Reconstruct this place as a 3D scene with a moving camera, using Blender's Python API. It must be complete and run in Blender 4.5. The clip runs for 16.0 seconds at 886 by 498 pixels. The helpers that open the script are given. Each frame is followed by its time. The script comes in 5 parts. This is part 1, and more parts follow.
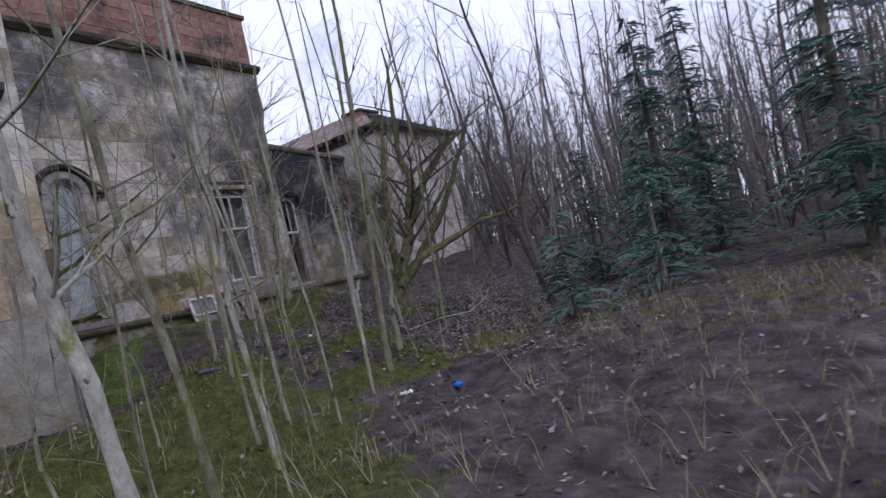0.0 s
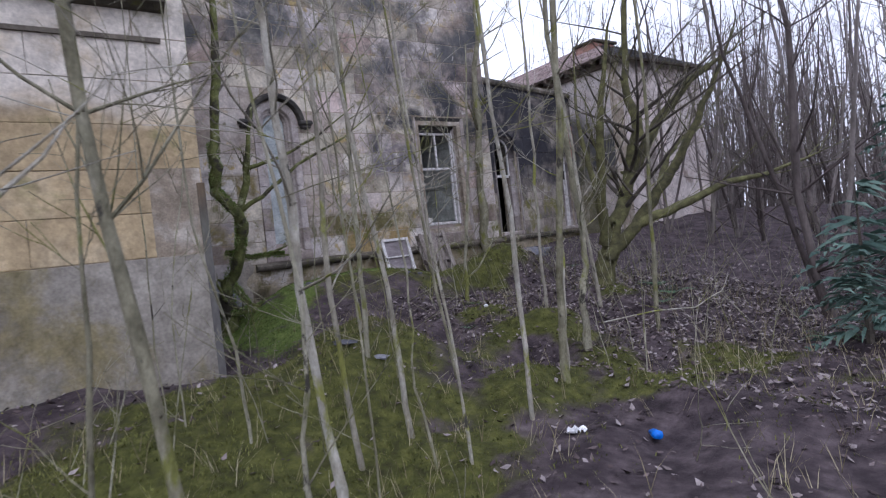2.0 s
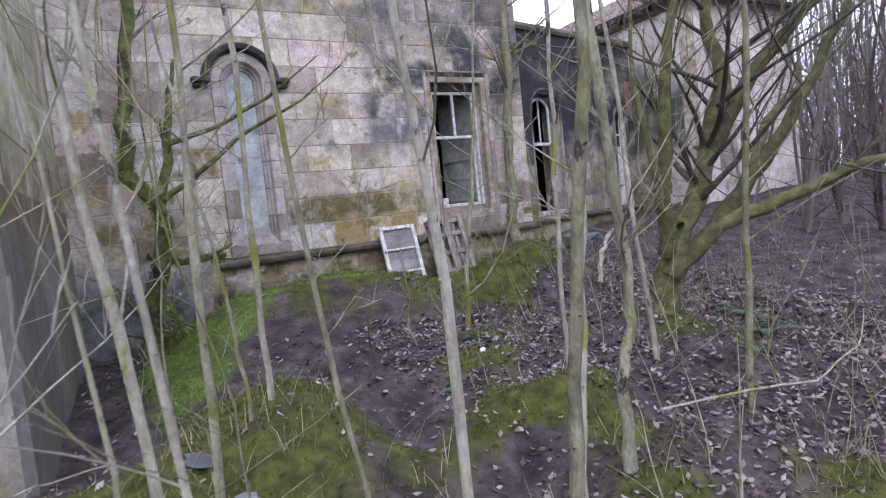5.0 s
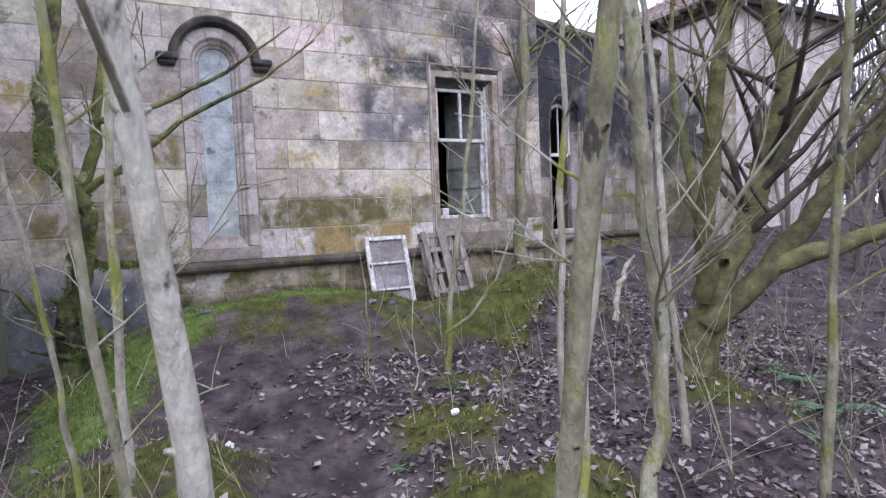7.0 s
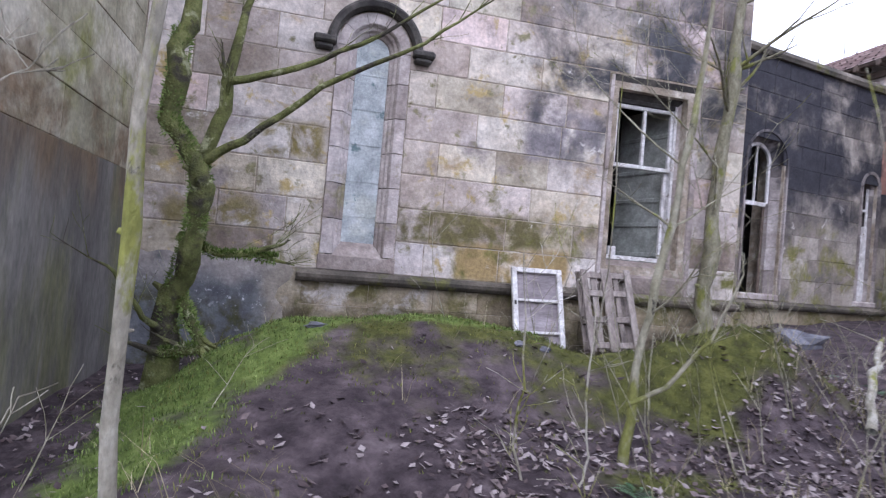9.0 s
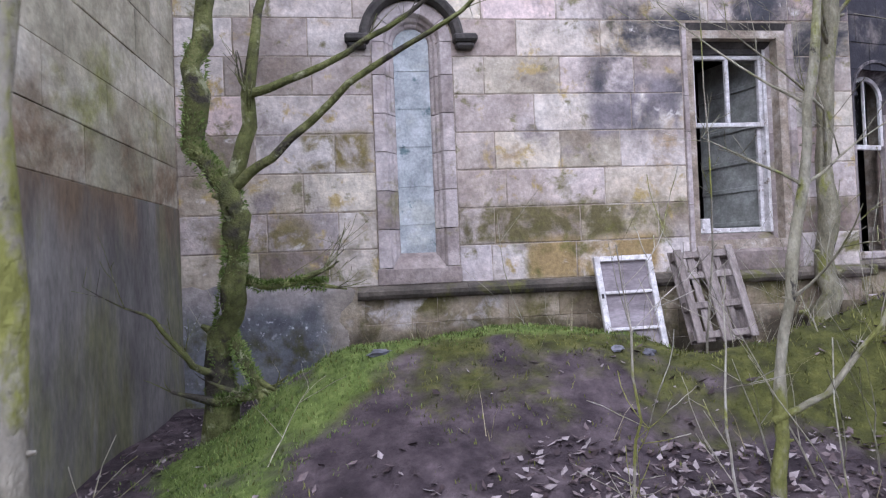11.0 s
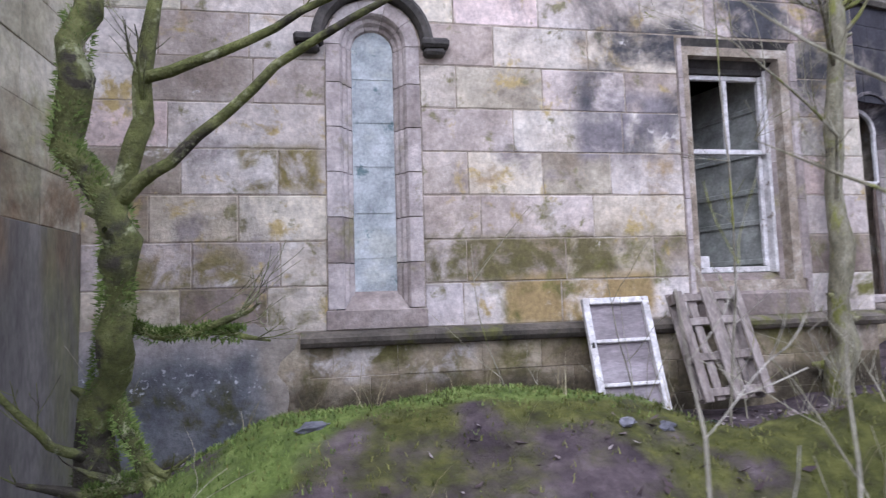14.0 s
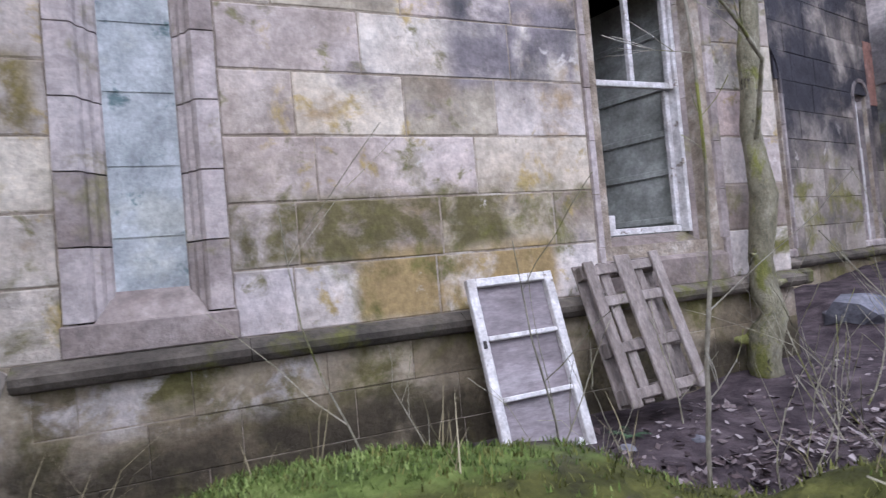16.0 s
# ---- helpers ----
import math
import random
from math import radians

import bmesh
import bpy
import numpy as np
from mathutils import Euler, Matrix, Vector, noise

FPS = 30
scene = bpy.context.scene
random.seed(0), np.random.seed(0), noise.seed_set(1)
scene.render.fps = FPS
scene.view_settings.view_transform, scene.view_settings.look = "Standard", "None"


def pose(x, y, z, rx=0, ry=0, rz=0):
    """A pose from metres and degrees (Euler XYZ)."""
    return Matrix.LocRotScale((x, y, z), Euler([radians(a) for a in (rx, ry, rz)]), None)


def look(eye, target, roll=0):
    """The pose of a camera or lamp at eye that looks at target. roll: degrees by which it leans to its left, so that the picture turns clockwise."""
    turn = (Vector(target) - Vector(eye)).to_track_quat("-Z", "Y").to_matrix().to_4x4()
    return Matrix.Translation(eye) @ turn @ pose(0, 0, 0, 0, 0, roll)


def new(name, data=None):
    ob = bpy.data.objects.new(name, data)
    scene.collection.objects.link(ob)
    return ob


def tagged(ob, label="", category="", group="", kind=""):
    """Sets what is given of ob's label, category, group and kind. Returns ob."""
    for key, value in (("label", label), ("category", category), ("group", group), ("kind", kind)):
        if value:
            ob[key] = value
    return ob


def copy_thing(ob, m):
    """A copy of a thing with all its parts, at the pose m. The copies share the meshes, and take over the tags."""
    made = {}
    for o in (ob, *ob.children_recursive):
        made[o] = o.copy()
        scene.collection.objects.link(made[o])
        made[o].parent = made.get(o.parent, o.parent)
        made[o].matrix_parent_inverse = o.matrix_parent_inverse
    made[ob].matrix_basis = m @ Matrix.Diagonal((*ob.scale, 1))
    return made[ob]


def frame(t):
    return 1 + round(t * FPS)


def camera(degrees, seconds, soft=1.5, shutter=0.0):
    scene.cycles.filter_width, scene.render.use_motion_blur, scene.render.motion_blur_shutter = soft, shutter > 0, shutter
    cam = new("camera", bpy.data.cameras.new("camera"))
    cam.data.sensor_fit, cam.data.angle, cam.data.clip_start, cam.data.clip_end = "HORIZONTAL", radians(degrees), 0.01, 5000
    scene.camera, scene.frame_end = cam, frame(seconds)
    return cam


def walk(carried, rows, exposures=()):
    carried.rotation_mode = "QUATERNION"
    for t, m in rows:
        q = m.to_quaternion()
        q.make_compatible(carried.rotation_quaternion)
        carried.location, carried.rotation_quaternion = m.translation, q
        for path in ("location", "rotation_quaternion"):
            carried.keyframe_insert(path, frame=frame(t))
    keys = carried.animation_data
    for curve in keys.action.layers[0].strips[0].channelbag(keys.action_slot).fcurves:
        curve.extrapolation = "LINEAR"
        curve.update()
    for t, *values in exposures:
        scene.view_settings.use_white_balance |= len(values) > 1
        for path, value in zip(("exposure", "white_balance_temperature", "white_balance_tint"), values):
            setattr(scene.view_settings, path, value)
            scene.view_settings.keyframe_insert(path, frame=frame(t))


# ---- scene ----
cam = camera(75.0, 16.0, soft=1.2, shutter=0.3)
PATH = [
    (0, (-4.646, -9.994, 0.34), (-2.972, -8.901, 0.382), -12.6),
    (0.5, (-4.337, -9.746, 0.376), (-2.799, -8.47, 0.428), -13.6),
    (1, (-4.002, -9.544, 0.444), (-2.623, -8.098, 0.535), -9.3),
    (1.5, (-3.607, -9.376, 0.484), (-2.347, -7.825, 0.56), -6.5),
    (2, (-3.238, -9.235, 0.522), (-2.113, -7.581, 0.499), -6.4),
    (2.5, (-2.903, -8.972, 0.563), (-1.716, -7.363, 0.519), -6.1),
    (3, (-2.607, -8.729, 0.57), (-1.473, -7.086, 0.455), -7.7),
    (5.5, (-1.307, -7.585, 0.887), (-0.371, -5.823, 0.755), -5.6),
    (6, (-1.113, -7.352, 0.865), (-0.032, -5.68, 0.68), -5.4),
    (6.5, (-0.86, -7.153, 0.917), (0.147, -5.426, 0.861), -4.2),
    (7, (-0.771, -7.027, 0.881), (0.134, -5.246, 0.776), -2.4),
    (7.5, (-0.675, -6.753, 0.858), (0.249, -4.989, 0.673), -0.5),
    (8, (-0.624, -6.566, 0.857), (0.318, -4.812, 0.665), -0.0),
    (8.5, (-0.538, -6.292, 0.717), (0.253, -4.456, 0.744), 0.4),
    (9, (-0.526, -5.853, 0.688), (-0.051, -3.91, 0.728), 4.9),
    (11.5, (-0.237, -5.132, 0.762), (-0.019, -3.144, 0.815), -2.8),
    (12, (-0.073, -4.909, 0.821), (0.483, -2.993, 0.961), -1.2),
    (12.5, (-0.116, -4.928, 0.85), (0.607, -3.069, 0.991), -0.7),
    (13, (-0.176, -4.849, 0.832), (0.456, -2.956, 0.97), -0.4),
    (13.5, (-0.173, -4.773, 0.785), (0.309, -2.84, 0.964), -0.9),
    (14, (-0.228, -4.508, 0.753), (0.109, -2.543, 0.91), -1.7),
    (14.5, (-0.391, -4.292, 0.745), (-0.125, -2.314, 0.883), -2.5),
    (15, (-0.27, -3.902, 0.657), (0.172, -1.957, 0.802), -4.5),
    (15.5, (0.1, -3.342, 0.728), (0.701, -1.437, 0.835), -5.5),
    (16, (0.269, -3.142, 0.793), (1.032, -1.294, 0.842), -5.1),
]
EXPOSURES = [(0.0, -0.75, 5500, 20), (1.0, -0.6, 5500, 20), (2.5, -0.2, 5550, 20), (5.5, 0.4, 5550, 20), (8.5, 0.56, 5520, 21), (11.5, 0.62, 5500, 23), (12.5, 0.68, 5480, 22), (14.5, 0.66, 5520, 22), (16.0, 0.58, 5530, 21)]
walk(cam, [(t, look(eye, target, roll)) for t, eye, target, roll in PATH], exposures=EXPOSURES)

# ---- light: thin overcast, bright white sky with a little blue ----
world = bpy.data.worlds.new("overcast_sky")
scene.world = world
world.use_nodes = True
wn, wl = world.node_tree.nodes, world.node_tree.links
for n in list(wn):
    wn.remove(n)
sky = wn.new("ShaderNodeTexSky")
sky.sky_type = 'NISHITA'
sky.sun_disc = False
sky.sun_elevation, sky.sun_rotation = radians(38), radians(200)
sky.air_density, sky.dust_density = 1.0, 2.0
sky_bg = wn.new("ShaderNodeBackground")
sky_bg.inputs["Strength"].default_value = 0.15
cloud_bg = wn.new("ShaderNodeBackground")
cloud_bg.inputs["Color"].default_value = (0.95, 0.96, 1.0, 1)
cloud_bg.inputs["Strength"].default_value = 1.85
co = wn.new("ShaderNodeTexCoord")
cn = wn.new("ShaderNodeTexNoise")
cn.inputs["Scale"].default_value, cn.inputs["Detail"].default_value = 2.2, 5
cr = wn.new("ShaderNodeMapRange")
cr.inputs["From Min"].default_value, cr.inputs["From Max"].default_value = 0.22, 0.36
mixw = wn.new("ShaderNodeMixShader")
outw = wn.new("ShaderNodeOutputWorld")
wl.new(sky.outputs[0], sky_bg.inputs["Color"])
wl.new(co.outputs["Generated"], cn.inputs["Vector"])
wl.new(cn.outputs[0], cr.inputs["Value"])
wl.new(cr.outputs[0], mixw.inputs[0])
wl.new(sky_bg.outputs[0], mixw.inputs[1])
wl.new(cloud_bg.outputs[0], mixw.inputs[2])
wl.new(mixw.outputs[0], outw.inputs["Surface"])
sun_data = bpy.data.lights.new("sun", "SUN")
sun_data.energy, sun_data.angle, sun_data.color = 0.8, radians(25), (1.0, 0.96, 0.9)
sun = new("sun", sun_data)
sun.rotation_euler = (radians(48), 0, radians(-25))

# ---- materials ----
def surf(name, cols, scale=3.0, detail=6.0, rough=0.9, bump=0.25, bscale=35.0, rand=0.0, stains=(), metal=0.0, stretch=(1, 1, 1), spec=0.3, island=False, tints=()):
    """A weathered surface: colours ramped by noise in real-world size, brightness varied per piece, patches of stain.
    stains: (colour, noise scale, low, high, seed, box) where box limits a patch: ((x0, x1), (y0, y1), (z0, z1), soft) or None."""
    m = bpy.data.materials.new(name)
    m.use_nodes = True
    nt = m.node_tree
    N, L = nt.nodes, nt.links
    bsdf = N["Principled BSDF"]
    geo = N.new("ShaderNodeNewGeometry")
    mp = N.new("ShaderNodeMapping")
    mp.inputs["Scale"].default_value = stretch
    L.new(geo.outputs["Position"], mp.inputs["Vector"])
    info = N.new("ShaderNodeObjectInfo")

    def noise_at(sc, det, seed, ro=0.6, dist=0.0):
        n = N.new("ShaderNodeTexNoise")
        n.noise_dimensions = '4D'
        n.inputs["Scale"].default_value, n.inputs["Detail"].default_value = sc, det
        n.inputs["Roughness"].default_value, n.inputs["W"].default_value = ro, seed
        n.inputs["Distortion"].default_value = dist
        L.new(mp.outputs[0], n.inputs["Vector"])
        return n.outputs[0]

    def rng(v, a, b, c=0.0, d=1.0):
        r = N.new("ShaderNodeMapRange")
        r.interpolation_type = 'SMOOTHSTEP'
        r.inputs["From Min"].default_value, r.inputs["From Max"].default_value = a, b
        r.inputs["To Min"].default_value, r.inputs["To Max"].default_value = c, d
        L.new(v, r.inputs["Value"])
        return r.outputs[0]

    def mul(a, b):
        k = N.new("ShaderNodeMath")
        k.operation = 'MULTIPLY'
        L.new(a, k.inputs[0])
        if isinstance(b, float):
            k.inputs[1].default_value = b
        else:
            L.new(b, k.inputs[1])
        return k.outputs[0]

    base = noise_at(scale, detail, len(name) * 1.7)
    if rand:
        src = geo.outputs["Random Per Island"] if island else info.outputs["Random"]
        add = N.new("ShaderNodeMath")
        add.operation = 'ADD'
        L.new(rng(src, 0, 1, -rand, rand), add.inputs[0])
        L.new(base, add.inputs[1])
        base = add.outputs[0]
    ramp = N.new("ShaderNodeValToRGB")
    el = ramp.color_ramp.elements
    while len(el) < len(cols):
        el.new(0.5)
    for i, c in enumerate(cols):
        el[i].position = 0.25 + 0.5 * i / max(1, len(cols) - 1)
        el[i].color = (*c, 1)
    L.new(base, ramp.inputs[0])
    col = ramp.outputs[0]
    if tints:
        tr = N.new("ShaderNodeValToRGB")
        tr.color_ramp.interpolation = 'CONSTANT'
        te = tr.color_ramp.elements
        while len(te) < len(tints):
            te.new(0.5)
        for i, c in enumerate(tints):
            te[i].position, te[i].color = i / len(tints), (*c, 1)
        wn_ = N.new("ShaderNodeTexWhiteNoise")
        wn_.noise_dimensions = '1D'
        L.new(info.outputs["Random"], wn_.inputs["W"])
        L.new(wn_.outputs["Value"], tr.inputs[0])
        tm = N.new("ShaderNodeMix")
        tm.data_type, tm.blend_type = 'RGBA', 'MULTIPLY'
        tm.inputs[0].default_value = 1.0
        L.new(col, tm.inputs[6])
        L.new(tr.outputs[0], tm.inputs[7])
        col = tm.outputs[2]
    sep = None
    for c, sc, lo, hi, seed, box in stains:
        f = rng(noise_at(sc, 6, seed, 0.65, 0.4), lo, hi)
        if box:
            if sep is None:
                sep = N.new("ShaderNodeSeparateXYZ")
                L.new(geo.outputs["Position"], sep.inputs[0])
            wob = noise_at(1.6, 4, seed + 9)
            for axis, lim in zip("XYZ", box[:3]):
                if lim is None:
                    continue
                s = box[3]
                ad = N.new("ShaderNodeMath")
                ad.operation = 'ADD'
                L.new(sep.outputs[axis], ad.inputs[0])
                L.new(rng(wob, 0.2, 0.8, -s, s), ad.inputs[1])
                if lim[0] is not None:
                    f = mul(f, rng(ad.outputs[0], lim[0] - s, lim[0] + s))
                if lim[1] is not None:
                    f = mul(f, rng(ad.outputs[0], lim[1] - s, lim[1] + s, 1.0, 0.0))
        mx = N.new("ShaderNodeMix")
        mx.data_type = 'RGBA'
        L.new(f, mx.inputs[0])
        L.new(col, mx.inputs[6])
        mx.inputs[7].default_value = (*c, 1)
        col = mx.outputs[2]
    fine = mul(rng(noise_at(bscale, 5, 3.3), 0.2, 0.8, 0.78, 1.22), rng(noise_at(bscale * 0.22, 5, 6.3), 0.25, 0.75, 0.74, 1.24))
    grain = N.new("ShaderNodeMix")
    grain.data_type, grain.blend_type = 'RGBA', 'MULTIPLY'
    grain.inputs[0].default_value = 1.0
    L.new(col, grain.inputs[6])
    L.new(fine, grain.inputs[7])
    L.new(grain.outputs[2], bsdf.inputs["Base Color"])
    bsdf.inputs["Roughness"].default_value = rough
    bsdf.inputs["Metallic"].default_value = metal
    bsdf.inputs["Specular IOR Level"].default_value = spec
    bp = N.new("ShaderNodeBump")
    bp.inputs["Strength"].default_value, bp.inputs["Distance"].default_value = bump, 0.02
    hsum = N.new("ShaderNodeMath")
    hsum.operation = 'ADD'
    L.new(noise_at(bscale, 6, 1.1), hsum.inputs[0])
    L.new(noise_at(bscale * 0.18, 4, 2.1), hsum.inputs[1])
    L.new(hsum.outputs[0], bp.inputs["Height"])
    L.new(bp.outputs[0], bsdf.inputs["Normal"])
    return m


GREEN, SOOT, OCHRE = (0.13, 0.125, 0.035), (0.035, 0.034, 0.04), (0.34, 0.245, 0.125)
M_STONE = surf("sandstone_ashlar", [(0.235, 0.19, 0.155), (0.39, 0.34, 0.29), (0.505, 0.45, 0.40), (0.60, 0.555, 0.51)], 1.9, 9, 0.92, 0.5, 26, 0.17, stains=[
    (OCHRE, 1.5, 0.57, 0.72, 4.0, None),
    ((0.40, 0.31, 0.14), 3.4, 0.56, 0.66, 14.0, None),
    ((0.20, 0.185, 0.10), 4.5, 0.57, 0.67, 15.0, None),
    ((0.27, 0.235, 0.22), 1.7, 0.54, 0.70, 8.0, None),
    ((0.16, 0.145, 0.135), 5.5, 0.64, 0.74, 16.0, None),
    ((0.12, 0.105, 0.045), 3.0, 0.36, 0.54, 5.0, ((0.3, 2.0), None, (0.85, 1.22), 0.06)),
    ((0.30, 0.22, 0.10), 2.2, 0.34, 0.52, 17.0, ((1.0, 2.3), None, (0.48, 0.86), 0.06)),
    ((0.19, 0.155, 0.06), 3.2, 0.34, 0.52, 18.0, ((-1.0, -0.42), None, (1.56, 1.95), 0.06)),
    ((0.20, 0.165, 0.075), 3.2, 0.42, 0.56, 19.0, ((-1.8, -0.9), None, (0.85, 1.1), 0.1)),
    ((0.20, 0.18, 0.185), 2.2, 0.36, 0.55, 21.0, ((1.75, 2.62), None, (1.85, 2.42), 0.08)),
    (GREEN, 2.6, 0.50, 0.68, 6.0, (None, None, (None, 1.3), 0.3)),
    ((0.055, 0.055, 0.06), 1.2, 0.42, 0.60, 7.0, ((1.6, None), None, (2.0, 4.2), 0.5)),
    ((0.10, 0.10, 0.10), 1.0, 0.42, 0.62, 11.0, (None, None, (3.6, None), 0.6)),
    ((0.62, 0.58, 0.53), 4.0, 0.62, 0.72, 12.0, None)], tints=[(1, 1, 1), (1.08, 0.97, 0.98), (1.0, 0.98, 0.87), (0.93, 0.94, 0.84), (0.88, 0.87, 0.91), (0.98, 0.94, 0.94), (1.06, 1.05, 1.05), (0.84, 0.81, 0.81), (1.0, 1.0, 0.95)])
M_STONE_LOW = surf("damp_plinth_stone", [(0.13, 0.105, 0.065), (0.25, 0.205, 0.135), (0.38, 0.325, 0.24)], 2.2, 8, 0.9, 0.6, 30, 0.14, stains=[
    ((0.11, 0.10, 0.035), 2.0, 0.45, 0.62, 5.5, None),
    ((0.055, 0.045, 0.028), 1.8, 0.34, 0.56, 8.2, (None, None, (None, 0.08), 0.1)),
    ((0.45, 0.41, 0.37), 4.2, 0.46, 0.58, 2.2, ((-0.7, 0.75), None, (0.12, 0.4), 0.08))])
M_STONE_SOOT = surf("sooty_sandstone", [(0.10, 0.09, 0.08), (0.25, 0.215, 0.18), (0.38, 0.34, 0.29)], 1.8, 8, 0.92, 0.5, 30, 0.14, stains=[
    (SOOT, 1.0, 0.30, 0.52, 3.0, (None, None, (1.75, None), 0.45)),
    ((0.16, 0.15, 0.05), 2.4, 0.50, 0.66, 6.0, (None, None, (None, 1.5), 0.3)),
    ((0.50, 0.46, 0.42), 3.0, 0.60, 0.70, 12.0, (None, None, (None, 2.2), 0.3))])
M_STONE_CROSS = surf("green_grey_cross_wall_stone", [(0.13, 0.12, 0.075), (0.24, 0.22, 0.15), (0.36, 0.33, 0.26)], 1.8, 8, 0.92, 0.5, 30, 0.14, stains=[
    ((0.15, 0.145, 0.06), 2.0, 0.46, 0.62, 6.0, None), ((0.10, 0.10, 0.10), 1.2, 0.34, 0.52, 3.0, (None, None, (1.9, None), 0.35))])
M_JAMB_SOOT = surf("sooty_jamb_stone", [(0.14, 0.12, 0.11), (0.27, 0.235, 0.215), (0.39, 0.35, 0.33)], 2.2, 8, 0.9, 0.45, 34, 0.14, stains=[(SOOT, 1.3, 0.36, 0.56, 3.0, (None, None, (2.3, None), 0.4))])
M_STONE_OCHRE = surf("ochre_sandstone", [(0.29, 0.22, 0.125), (0.42, 0.325, 0.19), (0.50, 0.42, 0.29)], 1.6, 7, 0.92, 0.4, 30, 0.10, stains=[
    ((0.56, 0.51, 0.44), 1.0, 0.30, 0.50, 3.0, (None, None, (1.9, None), 0.2)),
    ((0.22, 0.20, 0.09), 1.6, 0.55, 0.70, 5.0, None)])
M_STONE_MOSSY = surf("mossy_side_stone", [(0.19, 0.18, 0.12), (0.37, 0.345, 0.25), (0.56, 0.53, 0.44)], 1.0, 8, 0.92, 0.5, 26, 0.12, stains=[
    ((0.22, 0.225, 0.085), 1.1, 0.48, 0.66, 3.0, None),
    ((0.16, 0.11, 0.065), 1.4, 0.40, 0.62, 9.0, (None, None, (1.0, 1.75), 0.3))])
M_RENDER = surf("grey_cement_render", [(0.16, 0.14, 0.115), (0.27, 0.245, 0.205), (0.34, 0.31, 0.265)], 1.6, 8, 0.9, 0.35, 40, 0, stains=[
    ((0.20, 0.17, 0.09), 1.3, 0.5, 0.66, 2.0, None)])
M_RENDER_DARK = surf("blue_grey_damp_render", [(0.075, 0.08, 0.095), (0.14, 0.145, 0.155), (0.22, 0.22, 0.215)], 2.0, 8, 0.85, 0.4, 34, 0, stains=[
    ((0.075, 0.075, 0.03), 2.6, 0.45, 0.6, 5.0, (None, None, (None, 0.15), 0.15)),
    ((0.36, 0.36, 0.37), 6.0, 0.60, 0.68, 2.0, None),
    ((0.48, 0.48, 0.50), 26.0, 0.60, 0.66, 12.0, (None, None, (0.02, 0.42), 0.1)),
    ((0.34, 0.305, 0.28), 1.5, 0.25, 0.45, 9.0, (None, None, (0.40, None), 0.14)),
    ((0.30, 0.265, 0.22), 1.5, 0.25, 0.45, 9.5, ((-0.85, None), None, None, 0.15))])
M_RENDER_SIDE = surf("dark_streaked_render", [(0.07, 0.066, 0.064), (0.14, 0.132, 0.122), (0.25, 0.237, 0.21)], 1.4, 8, 0.88, 0.35, 34, 0, stretch=(1, 1, 0.35), stains=[
    ((0.14, 0.14, 0.075), 1.2, 0.5, 0.66, 5.0, None), ((0.15, 0.11, 0.07), 1.4, 0.36, 0.58, 9.0, (None, None, (0.95, None), 0.2))])
M_MORTAR = surf("lime_mortar", [(0.15, 0.12, 0.085), (0.30, 0.25, 0.19), (0.58, 0.53, 0.46)], 5, 6, 0.95, 0.6, 60)
M_BRICK = surf("red_brick", [(0.17, 0.085, 0.065), (0.28, 0.15, 0.115), (0.38, 0.23, 0.18)], 3.5, 6, 0.9, 0.5, 50, 0.12, stains=[(SOOT, 1.4, 0.52, 0.68, 3.0, None)])
M_LEDGE = surf("dark_string_course_stone", [(0.045, 0.04, 0.032), (0.11, 0.095, 0.075), (0.24, 0.205, 0.165)], 2.4, 8, 0.9, 0.5, 34, 0.1, stains=[((0.10, 0.10, 0.03), 3.0, 0.52, 0.66, 5.0, None)])
M_JAMB = surf("moulded_jamb_stone", [(0.23, 0.19, 0.17), (0.39, 0.34, 0.315), (0.52, 0.475, 0.45)], 2.2, 8, 0.9, 0.45, 34, 0.14, stains=[((0.22, 0.20, 0.11), 2.2, 0.54, 0.68, 5.0, None)])
M_SILL = surf("worn_brown_sill_stone", [(0.16, 0.13, 0.11), (0.27, 0.225, 0.20), (0.37, 0.32, 0.29)], 2.6, 8, 0.9, 0.5, 34, 0.1, stains=[((0.18, 0.165, 0.08), 2.4, 0.54, 0.68, 5.0, None)])
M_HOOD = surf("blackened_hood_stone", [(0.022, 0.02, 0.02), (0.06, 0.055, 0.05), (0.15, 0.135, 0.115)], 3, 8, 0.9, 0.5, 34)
M_PANEL = surf("pale_blue_board", [(0.22, 0.25, 0.25), (0.37, 0.40, 0.40), (0.52, 0.55, 0.55)], 5.0, 9, 0.8, 0.35, 40, 0, stains=[
    ((0.44, 0.46, 0.42), 2.0, 0.50, 0.62, 3.0, None), ((0.13, 0.19, 0.19), 6.0, 0.57, 0.68, 6.0, None)])
M_WHITE = surf("flaking_white_paint", [(0.36, 0.33, 0.30), (0.58, 0.56, 0.54), (0.70, 0.69, 0.68)], 9, 6, 0.6, 0.3, 60, 0, stains=[((0.20, 0.16, 0.12), 12, 0.60, 0.68, 3.0, None)])
M_BOARD = surf("grey_ply_board", [(0.13, 0.11, 0.11), (0.25, 0.22, 0.225), (0.36, 0.33, 0.335)], 4, 6, 0.8, 0.2, 40, 0, stretch=(0.5, 1, 1.6))
M_PALLET = surf("weathered_pallet_wood", [(0.10, 0.085, 0.075), (0.23, 0.195, 0.17), (0.33, 0.29, 0.26)], 9, 7, 0.88, 0.5, 60, 0.12, stretch=(2, 2, 0.4))
M_SHUTTER = surf("grey_green_shutter_paint", [(0.16, 0.17, 0.15), (0.30, 0.31, 0.28), (0.40, 0.41, 0.38)], 5, 7, 0.7, 0.2, 40)
